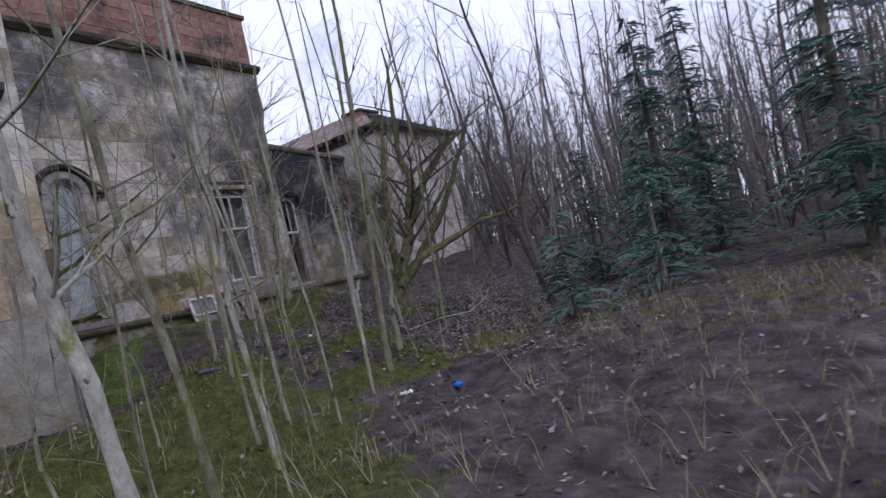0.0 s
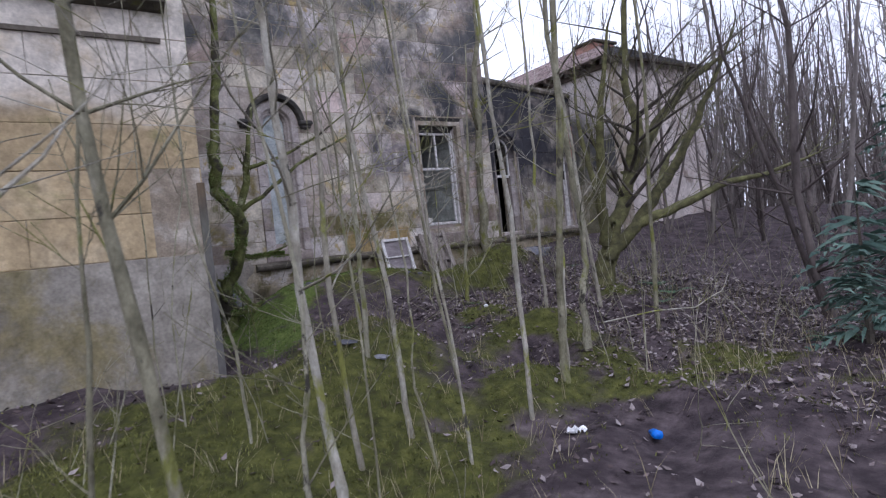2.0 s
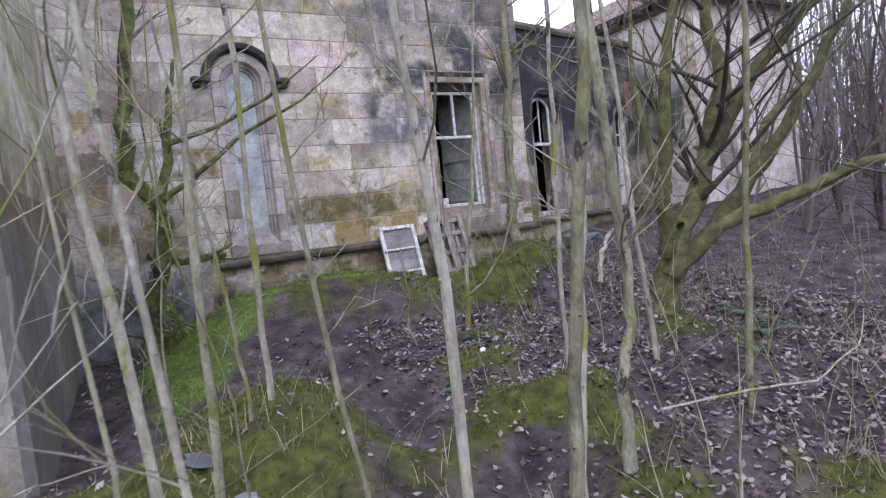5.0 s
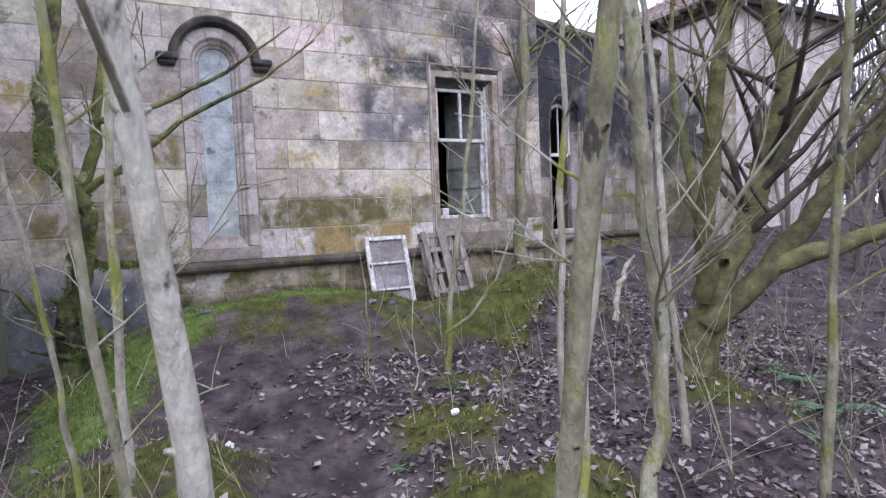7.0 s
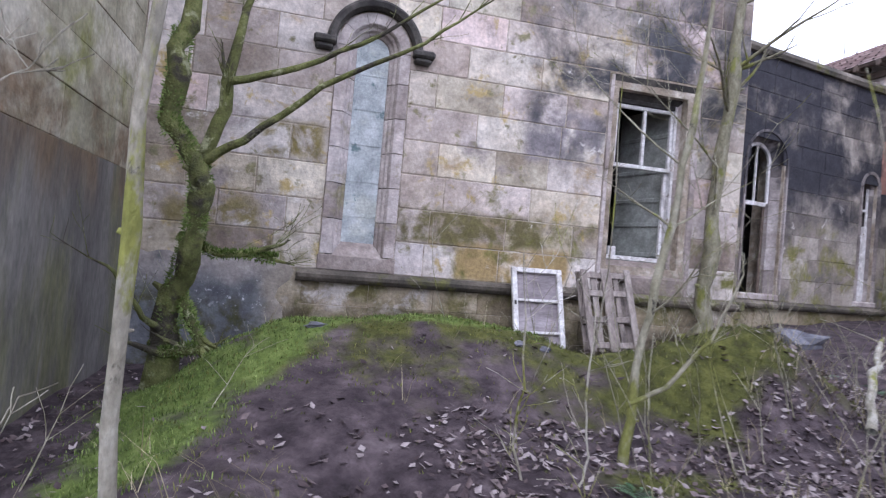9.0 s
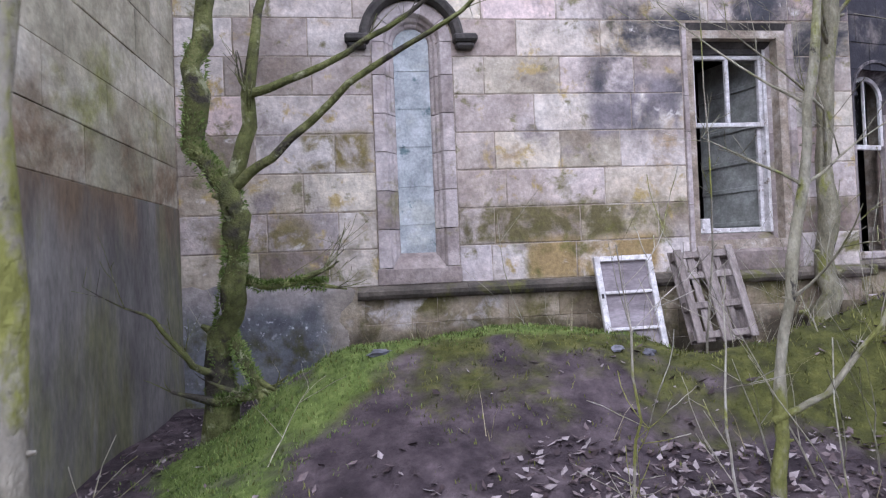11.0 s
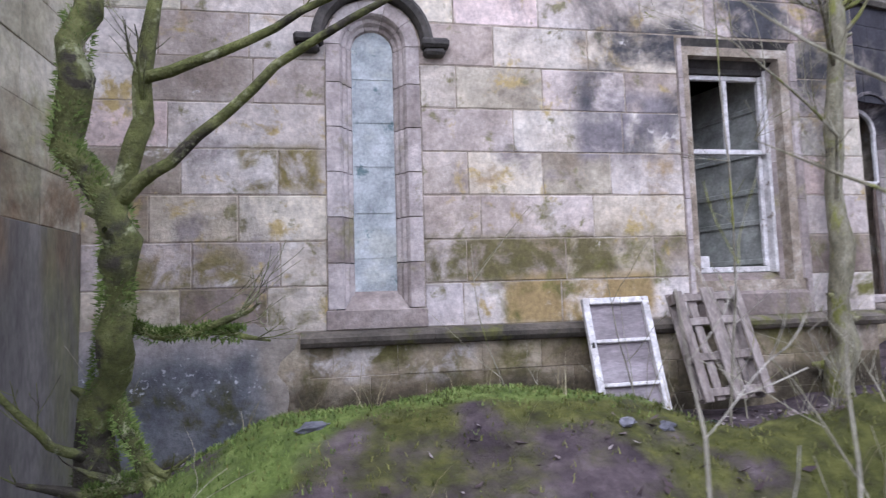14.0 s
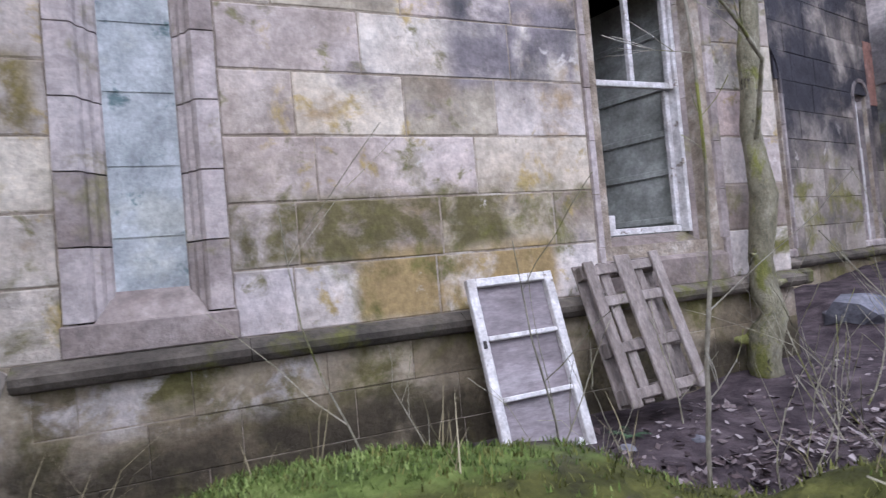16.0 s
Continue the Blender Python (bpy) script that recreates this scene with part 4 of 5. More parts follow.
# ---- cross wing roof, rafters, gable and chimney ----
roof = tagged(new("cross_wing_roof"), "ruined slate roof with exposed rafter ends", "roof")
def roof_plane(p, q, r, s, name, mat, parent, rows, label=""):
    """A slated slope between four corners, in overlapping rows."""
    p, q, r, s = map(Vector, (p, q, r, s))
    nrm = (q - p).cross(s - p).normalized()
    vs, fs = [], []
    for k in range(rows):
        a, b = k / rows, (k + 1.25) / rows
        n = 14
        for i in range(n):
            u0, u1 = i / n + 0.003 + (0.5 / n if k % 2 else 0), (i + 1) / n - 0.003 + (0.5 / n if k % 2 else 0)
            u0, u1, b2 = min(u0, 1), min(u1, 1), min(b, 1)
            if u1 - u0 < 0.01:
                continue
            c = len(vs)
            P = lambda u, v, h: p.lerp(q, u).lerp(s.lerp(r, u), v) + nrm * h
            vs += [P(u0, a, 0.035), P(u1, a, 0.035), P(u1, b2, 0.01), P(u0, b2, 0.01), P(u0, a, 0.015), P(u1, a, 0.015)]
            fs += [(c, c + 1, c + 2, c + 3), (c + 4, c + 5, c + 1, c)]
    part(name, mesh_of(name, vs, fs, mat), mat, parent, label)
    part("sarking", mesh_of("sarking", [p, q, r, s, p - nrm * 0.04, q - nrm * 0.04, r - nrm * 0.04, s - nrm * 0.04], [(0, 1, 2, 3), (7, 6, 5, 4), (0, 4, 5, 1), (1, 5, 6, 2), (2, 6, 7, 3), (3, 7, 4, 0)], M_TIMBER), M_TIMBER, parent)
EAVE = CZ - 0.05
RIDGE = EAVE + 1.35
roof_plane((CX - 0.3, 8.0, EAVE), (CX - 0.3, CY0 - 0.3, EAVE), (CX + 2.1, CY0 + 2.0, RIDGE), (CX + 2.1, 8.0, RIDGE), "tiles", M_TILE, roof, 12)
roof_plane((CX + 4.5, CY0 - 0.3, EAVE), (CX + 4.5, 8.0, EAVE), (CX + 2.1, 8.0, RIDGE), (CX + 2.1, CY0 + 2.0, RIDGE), "slates", M_SLATE, roof, 12)
roof_plane((CX - 0.3, CY0 - 0.3, EAVE), (CX + 4.5, CY0 - 0.3, EAVE), (CX + 2.101, CY0 + 2.0, RIDGE), (CX + 2.1, CY0 + 2.0, RIDGE), "slates", M_SLATE, roof, 12)
for k in range(16):
    y = CY0 - 0.2 + 0.42 * k
    boxed("rafter", (CX - 0.32, CX + 0.1, y, y + 0.08, EAVE - 0.09, EAVE + 0.02), M_TIMBER, roof, 0.006)
boxed("wall_plate", (CX - 0.08, CX - 0.014, CY0, 7.5, EAVE - 0.22, EAVE - 0.1), M_TIMBER, roof, 0.006)
tagged(core("wall_cross_upper", CROSS, -8.4, -CY1, 3.4, CZ, [], 0.5, M_PALE), "pale pink limewashed upper wall of the cross wing", "wall")
chimney = tagged(new("brick_stack"), "red brick chimney stack streaked with white lime", "chimney")
boxed("shaft", (CX + 1.0, CX + 1.9, 1.7, 2.4, EAVE + 0.3, EAVE + 0.95), M_BRICK, chimney, 0.01)
boxed("cap", (CX + 0.92, CX + 1.98, 1.62, 2.48, EAVE + 0.95, EAVE + 1.03), M_LEDGE, chimney, 0.02)
rb = tagged(new("back_roof"), "flat roof closing the main block", "roof", kind="structure")
boxed("deck", (-9, 4.4, 0.4, 9, 6.4, 6.5), M_SLATE, rb, 0)
boxed("deck", (-9, -2.3, -3.7, 0.4, 6.45, 6.55), M_SLATE, rb, 0)

# ---- leaning things at the foot of the wall ----
def leaning(cx, y_top, y_bot, z_top, z_bot, roll):
    """The pose of a flat thing, upright in x and z round its bottom centre, that leans back on the wall and is rolled in its plane."""
    h = math.hypot(z_top - z_bot, y_top - y_bot)
    tilt = math.degrees(math.atan2(y_top - y_bot, z_top - z_bot))
    return Matrix.Translation((cx, y_bot, z_bot)) @ pose(0, 0, 0, -tilt, 0, 0) @ pose(0, 0, 0, 0, roll, 0), h


def part_at(name, dims, mat, parent, m, bev=0.005, label=""):
    return part(name, box(bmesh.new(), *dims, bev=bev, m=m), mat, parent, label)


def old_sash():
    t = tagged(new("discarded_sash"), "discarded white window sash, three panes boarded over, leaning on the wall", "window sash")
    m, h = leaning(1.90, -0.15, -0.45, 0.68, -0.32, -0.6)
    w = 0.28
    part_at("stile", (-w, -w + 0.055, -0.045, 0, 0.0, h), M_WHITE, t, m)
    part_at("stile", (w - 0.055, w, -0.045, 0, 0.0, h), M_WHITE, t, m)
    for z, k in ((h - 0.05, 0.05), (h * 0.655, 0.028), (h * 0.335, 0.028), (0.0, 0.06)):
        part_at("rail", (-w + 0.057, w - 0.057, -0.042, -0.004, z, z + k), M_WHITE, t, m)
    part_at("backing_board", (-w + 0.03, w - 0.03, 0.0, 0.014, 0.03, h - 0.02), M_BOARD, t, m, 0.002, "warped grey-mauve board")
    part_at("latch", (-w + 0.015, -w + 0.035, -0.055, -0.043, h * 0.62, h * 0.66), M_HOOD, t, m, 0.002)
    return t


def pallet():
    t = tagged(new("wooden_pallet"), "weathered grey wooden pallet leaning askew on the wall", "pallet")
    m, h = leaning(2.68, -0.14, -0.44, 0.71, -0.12, -2.0)
    w = 0.295
    deck = ((-w, -w + 0.075), (-0.165, -0.095), (-0.055, 0.06), (0.105, 0.165), (w - 0.075, w))
    for x0, x1 in deck[::2]:
        part_at("deck_board", (x0, x1, -0.115, -0.093, -0.01 + 0.02 * (x0 > 0), h - 0.015 * (x0 < -0.1)), M_PALLET, t, m)
    for z in (0.03, h * 0.34, h * 0.66, h - 0.10):
        part_at("bearer", (-w + 0.01, w - 0.01, -0.091, -0.069, z, z + 0.062), M_PALLET, t, m)
    for x0, x1 in ((-w, -w + 0.09), (-0.05, 0.05), (w - 0.09, w)):
        for z in (0.02, h * 0.33, h - 0.11):
            part_at("block", (x0, x1, -0.067, 0.0, z, z + 0.085), M_PALLET, t, m, 0.004)
    for x0, x1 in deck[1::2]:
        part_at("inner_board", (x0, x1, -0.067, -0.049, 0.0, h - 0.02), M_PALLET, t, m)
    for x0, x1 in ((-w, -w + 0.09), (w - 0.09, w)):
        part_at("base_board", (x0, x1, 0.002, 0.02, 0.0, h), M_PALLET, t, m)
    return t


old_sash()
pallet()

# ---- litter ----
def crumpled(name, label, cat, x, y, s, mat, seed, flat=0.5):
    rng = random.Random(seed)
    bm = bmesh.new()
    bmesh.ops.create_icosphere(bm, subdivisions=2, radius=1.0)
    for v in bm.verts:
        k = 1 + rng.uniform(-0.35, 0.3)
        v.co = Vector((v.co.x * s[0] * k, v.co.y * s[1] * k, v.co.z * s[2] * k + s[2] * flat))
    ob = part(name, bm, mat)
    ob.matrix_basis = pose(x, y, ground_z(x, y) - 0.004, 0, 0, rng.uniform(0, 360))
    return tagged(ob, label, cat)


def plastic_strip(x, y, r, seed):
    """A torn, curled strip of plastic lying on the soil."""
    rng = random.Random(seed)
    vs, fs = [], []
    z = ground_z(x, y)
    n = 12
    for i in range(n + 1):
        a = 2.6 * i / n
        w = 0.016 + 0.014 * math.sin(3.0 * i / n) + rng.uniform(-0.004, 0.004)
        p = Vector((x + r * math.cos(a), y + r * math.sin(a), z + 0.008 + 0.018 * math.sin(i * 0.9) ** 2))
        o = Vector((math.cos(a), math.sin(a), rng.uniform(-0.2, 0.5))) * w
        vs += [p - o, p + o, p + o + Vector((0, 0, 0.006)), p - o + Vector((0, 0, 0.006))]
    for i in range(n):
        for s in range(4):
            t = (s + 1) % 4
            fs.append((i * 4 + s, i * 4 + t, i * 4 + 4 + t, i * 4 + 4 + s))
    fs += [(3, 2, 1, 0), tuple(n * 4 + q for q in range(4))]
    return tagged(part("plastic_scrap", mesh_of("plastic_scrap", vs, fs, M_PLASTIC_WHITE)), "torn white plastic strip curled on bare soil", "litter")


plastic_strip(-0.66, -6.71, 0.055, 1)
blue = tagged(new("plastic_bottle"), "crushed blue plastic bottle lying on the soil", "bottle")
bz = ground_z(-0.28, -6.97)
def bottle(prof, seed):
    rng = random.Random(seed)
    vs, fs = [], []
    for i, (l, r) in enumerate(prof):
        for s in range(8):
            a = 2 * math.pi * s / 8
            vs.append(Vector((l + rng.uniform(-.004, .004), r * math.cos(a) * rng.uniform(0.75, 1.1), r * math.sin(a) * 0.75)))
    for i in range(len(prof) - 1):
        for s in range(8):
            n = (s + 1) % 8
            fs.append((i * 8 + s, i * 8 + n, i * 8 + 8 + n, i * 8 + 8 + s))
    return vs, fs
MB = pose(-0.28, -6.97, bz + 0.03, 0, 14, 48)
vs, fs = bottle([(-0.10, 0.0), (-0.10, 0.035), (-0.05, 0.038), (-0.01, 0.028), (0.04, 0.036), (0.07, 0.03), (0.10, 0.014)], 3)
part("bottle_body", mesh_of("bottle_body", [MB @ v for v in vs], fs, M_PLASTIC_BLUE, True), M_PLASTIC_BLUE, blue)
vs, fs = bottle([(0.10, 0.0), (0.10, 0.017), (0.125, 0.017), (0.125, 0.0)], 4)
part("cap", mesh_of("cap", [MB @ v for v in vs], fs, M_PLASTIC_BLUE), M_PLASTIC_BLUE, blue)
for i, (x, y, s) in enumerate(((-0.45, -3.75, 0.028), (1.62, -1.42, 0.03), (0.75, -4.1, 0.025), (2.12, -0.42, 0.035))):
    crumpled("paper_scrap", "small white scrap of litter on the ground", "litter", x, y, (s, s * 0.8, s * 0.8), M_PLASTIC_WHITE, 20 + i)
for i, (x, y, a, b) in enumerate(((-0.38, -1.75, 0.10, 0.06), (1.05, -1.95, 0.06, 0.04), (1.25, -1.95, 0.05, 0.04), (1.72, -1.6, 0.04, 0.03), (-1.35, -4.9, 0.12, 0.06), (-1.2, -5.2, 0.09, 0.05), (2.6, -0.8, 0.06, 0.05), (2.2, -0.7, 0.05, 0.04), (1.3, -0.75, 0.07, 0.05))):
    crumpled("loose_stone", "loose blue-grey slate fragment lying on the mound", "stone", x, y, (a, b, 0.022), M_ROCK, 40 + i, 0.1)
crumpled("fallen_block", "fallen sooty stone block under the low wing", "stone", 5.6, 0.15, (0.35, 0.2, 0.18), M_ROCK, 60, 0.3)

# ---- trees ----
def wiggle(rng, a, b, n, amp):
    a, b = Vector(a), Vector(b)
    pts = []
    for i in range(n + 1):
        t = i / n
        k = amp * math.sin(math.pi * t) if 0 < t < 1 else 0
        pts.append(a.lerp(b, t) + Vector((rng.uniform(-1, 1), rng.uniform(-1, 1), rng.uniform(-0.4, 0.4))) * k)
    return pts


def grow(rng, vs, fs, start, way, length, r, depth, spread, sides=5, droop=0.0, n=5):
    """A bare branch that forks on."""
    pts, p, d = [start], start.copy(), way.normalized()
    for i in range(n):
        d = (d + Vector((rng.uniform(-1, 1), rng.uniform(-1, 1), rng.uniform(-0.6, 0.9) - droop)) * 0.16).normalized()
        p = p + d * (length / n)
        pts.append(p)
    tube(vs, fs, pts, [max(0.0016, r * (1 - 0.75 * i / n)) for i in range(n + 1)], sides)
    if depth > 0:
        for k in range(rng.randint(2, 4)):
            i = rng.randint(1, n)
            q = (pts[i] - pts[i - 1]).normalized()
            side = Vector((rng.uniform(-1, 1), rng.uniform(-1, 1), rng.uniform(-0.3, 0.9))).normalized()
            grow(rng, vs, fs, pts[i], q * (1 - spread) + side * spread, length * rng.uniform(0.4, 0.7), r * (1 - 0.75 * i / n) * 0.65, depth - 1, spread, max(3, sides - 1), droop, 4)


def tree(name, label, spine, radii, mat, seed, branches=8, first=0.35, blen=0.9, depth=2, spread=0.55, twig_mat=None, limbs=(), sides=9, cat="tree", group="", knots=True, limb_twigs=8):
    """A tree: a crooked trunk along the spine, named limbs, and bare forking branches."""
    rng = random.Random(seed)
    t = tagged(new(name), label, cat, group)
    pts = []
    for i in range(len(spine) - 1):
        a, b = Vector(spine[i]), Vector(spine[i + 1])
        for k in range(4):
            pts.append(a.lerp(b, k / 4) + Vector((rng.uniform(-1, 1), rng.uniform(-1, 1), 0)) * (radii[0] * 0.3 + 0.008))
    pts.append(Vector(spine[-1]))
    rr = [float(np.interp(i / (len(pts) - 1), np.linspace(0, 1, len(radii)), radii)) * (1 + rng.uniform(-0.13, 0.2)) for i in range(len(pts))]
    vs, fs = [], []
    tube(vs, fs, pts, rr, sides)
    if knots:
        for k in range(9):
            i = rng.randint(2, len(pts) - 3)
            d = Vector((rng.uniform(-1, 1), rng.uniform(-1, 1), rng.uniform(0, 0.5))).normalized()
            tube(vs, fs, [pts[i], pts[i] + d * rr[i] * 1.6], [rr[i] * 0.55, rr[i] * 0.18], 5)
    part("trunk", mesh_of("trunk", vs, fs, mat, True), mat, t)
    for limb in limbs:
        lp, lr = limb
        vs, fs = [], []
        lpts = []
        for i in range(len(lp) - 1):
            for k in range(4):
                lpts.append(Vector(lp[i]).lerp(Vector(lp[i + 1]), k / 4) + Vector((rng.uniform(-1, 1), rng.uniform(-1, 1), rng.uniform(-1, 1))) * lr[0] * 0.25)
        lpts.append(Vector(lp[-1]))
        tube(vs, fs, lpts, [float(np.interp(i / (len(lpts) - 1), np.linspace(0, 1, len(lr)), lr)) for i in range(len(lpts))], 7)
        for k in range(limb_twigs):
            i = rng.randint(len(lpts) // 3, len(lpts) - 1)
            d = (lpts[i] - lpts[i - 1]).normalized()
            grow(rng, vs, fs, lpts[i], d + Vector((rng.uniform(-1, 1), rng.uniform(-1, 1), rng.uniform(-0.3, 1))) * 0.7, blen * rng.uniform(0.4, 0.9) * (0.45 if limb_twigs < 8 else 1.0), max(0.004, lr[-1] * 0.8), 1 if limb_twigs < 8 else 2, spread, 4)
        part("limb", mesh_of("limb", vs, fs, mat, True), mat, t)
    if branches:
        vs, fs = [], []
        for k in range(branches):
            i = int(len(pts) * (first + (1 - first) * (k + rng.random()) / branches))
            i = min(max(i, 1), len(pts) - 1)
            a = rng.uniform(0, 2 * math.pi)
            grow(rng, vs, fs, pts[i], Vector((math.cos(a), math.sin(a), rng.uniform(0.3, 1.1))), blen * rng.uniform(0.5, 1.2), rr[i] * 0.36, depth, spread)
        part("crown", mesh_of("crown", vs, fs, twig_mat or mat, True), twig_mat or mat, t)
    return t


def sapling(x, y, top, r, seed, label="slender pale sapling with bare branches and moss patches", mat=None, **kw):
    z = ground_z(x, y) - 0.06
    rng = random.Random(seed * 7 + 1)
    tx, ty, tz = top
    mid = (x + (tx - x) * 0.45 + rng.uniform(-0.09, 0.09), y + (ty - y) * 0.45 + rng.uniform(-0.09, 0.09), z + (tz - z) * 0.45)
    q = (x + (tx - x) * 0.2 + rng.uniform(-0.05, 0.05), y + (ty - y) * 0.2 + rng.uniform(-0.04, 0.04), z + (tz - z) * 0.2)
    return tree("sapling", label, [(x, y, z), q, mid, top], [r, r * 0.85, r * 0.7, r * 0.35], mat or M_BARK_PALE, seed, group="saplings", **kw)


def moss_fur(parent, runs, count, seed):
    """Tufts of moss that clothe stretches of bark: runs of (start, end, radius)."""
    rng = random.Random(seed)
    vs, fs = [], []
    for k in range(count):
        a, b, r = runs[k % len(runs)]
        d = (Vector(b) - Vector(a))
        p = Vector(a) + d * rng.random()
        side = d.normalized().cross(Vector((rng.uniform(-1, 1), rng.uniform(-1, 1), rng.uniform(-1, 1)))).normalized()
        if side.z < -0.35 and rng.random() < 0.7:
            continue
        root = p + side * r * rng.uniform(0.85, 1.05)
        tip = root + side * rng.uniform(0.008, 0.03) + Vector((rng.uniform(-0.012, 0.012), rng.uniform(-0.012, 0.012), rng.uniform(-0.008, 0.016)))
        w = d.normalized() * rng.uniform(0.003, 0.007)
        c = len(vs)
        vs += [root - w, root + w, tip]
        fs.append((c, c + 1, c + 2))
    part("moss", mesh_of("moss", vs, fs, M_GRASS_BRIGHT), M_GRASS_BRIGHT, parent, "shaggy bright green moss")


# the mossy tree in the corner of the wing, with its kinked trunk and long arm
cz = ground_z(-1.47, -1.45)
corner = tree("corner_tree", "crooked moss-covered tree with long bare arms in the corner", [(-1.47, -1.45, cz - 0.1), (-1.42, -1.50, 0.30), (-1.28, -1.75, 0.75), (-1.26, -1.80, 1.12), (-1.50, -1.75, 1.45), (-1.47, -1.70, 2.1), (-1.32, -1.65, 2.9), (-1.25, -1.6, 4.2)],
     [0.105, 0.075, 0.066, 0.07, 0.068, 0.06, 0.052, 0.03], M_BARK_GREEN, 3, branches=6, first=0.78, blen=0.9, limb_twigs=5, twig_mat=M_BARK_DARK, limbs=[
         ([(-1.3, -1.8, 1.18), (-1.0, -1.95, 1.35), (-0.55, -2.1, 1.72), (0.05, -2.3, 2.05), (0.45, -2.4, 2.35)], [0.036, 0.026, 0.02, 0.012, 0.005]),
         ([(-1.3, -1.8, 1.15), (-1.15, -1.85, 1.55), (-1.12, -1.9, 1.9), (-1.0, -1.9, 2.5)], [0.05, 0.045, 0.035, 0.015]),
         ([(-1.13, -1.9, 1.72), (-0.7, -2.0, 1.85), (-0.2, -2.1, 2.12), (0.3, -2.2, 2.5)], [0.028, 0.02, 0.014, 0.005]),
         ([(-1.42, -1.5, 0.70), (-1.15, -1.65, 0.60), (-0.85, -1.75, 0.62), (-0.62, -1.8, 0.57)], [0.03, 0.026, 0.022, 0.005]),
         ([(-0.92, -1.74, 0.62), (-0.82, -1.77, 0.67), (-0.74, -1.79, 0.69), (-0.66, -1.80, 0.74)], [0.022, 0.019, 0.012, 0.004]),
         ([(-1.45, -1.48, 0.0), (-1.55, -1.7, 0.15), (-1.7, -1.9, 0.45), (-1.85, -2.0, 0.55)], [0.03, 0.02, 0.012, 0.004]),
         ([(-1.40, -1.5, 0.35), (-1.25, -1.55, 0.05), (-1.2, -1.6, -0.05), (-1.45, -1.6, -0.1)], [0.04, 0.035, 0.035, 0.04])])
moss_fur(corner, [((-1.47, -1.45, -0.2), (-1.42, -1.50, 0.30), 0.085), ((-1.42, -1.50, 0.30), (-1.28, -1.75, 0.75), 0.07), ((-1.28, -1.75, 0.75), (-1.26, -1.80, 1.12), 0.066), ((-1.26, -1.80, 1.12), (-1.50, -1.75, 1.45), 0.068), ((-1.50, -1.75, 1.45), (-1.47, -1.70, 2.1), 0.063),
    ((-1.42, -1.5, 0.70), (-1.15, -1.65, 0.60), 0.028), ((-1.15, -1.65, 0.60), (-0.85, -1.75, 0.62), 0.024), ((-0.92, -1.73, 0.62), (-0.74, -1.78, 0.60), 0.03), ((-1.40, -1.5, 0.35), (-1.22, -1.57, 0.0), 0.037), ((-1.2, -1.6, -0.05), (-1.45, -1.6, -0.1), 0.038)], 9000, 91)
corner.matrix_basis = pose(0.06, 0.0, 0.0)
# the tree close to the wall beside the window
bz0 = ground_z(3.95, -0.30)
tree("wall_tree", "thin mottled tree growing close against the wall", [(3.90, -0.20, bz0 - 0.1), (3.95, -0.18, 0.4), (3.99, -0.17, 1.3), (4.08, -0.18, 2.4), (4.14, -0.2, 3.4), (4.25, -0.35, 5.5)], [0.12, 0.09, 0.082, 0.075, 0.06, 0.03], M_BARK, 9, branches=9, first=0.62, blen=1.2,
     limbs=[([(4.0, -0.17, 1.4), (3.75, -0.5, 1.95), (3.3, -0.6, 2.25), (2.7, -0.7, 2.6)], [0.02, 0.014, 0.01, 0.004]), ([(4.1, -0.18, 2.7), (3.8, -0.45, 3.0), (3.3, -0.5, 3.1)], [0.02, 0.012, 0.004])])
# the leaning pair of stems seen against the low wing
tree("leaning_tree", "thin grey leaning stem forked over the rubble", [(1.20, -3.1, ground_z(1.2, -3.1) - 0.05), (1.26, -3.1, 0.2), (1.38, -3.08, 0.8), (1.52, -3.05, 1.5), (1.75, -3.0, 3.2)], [0.026, 0.024, 0.021, 0.018, 0.008], M_BARK, 15, branches=6, first=0.35, blen=0.7, limb_twigs=5,
     limbs=[([(1.22, -3.1, 0.0), (1.38, -3.2, 0.12), (1.6, -3.25, 0.4), (1.72, -3.3, 0.75)], [0.016, 0.013, 0.01, 0.005])])
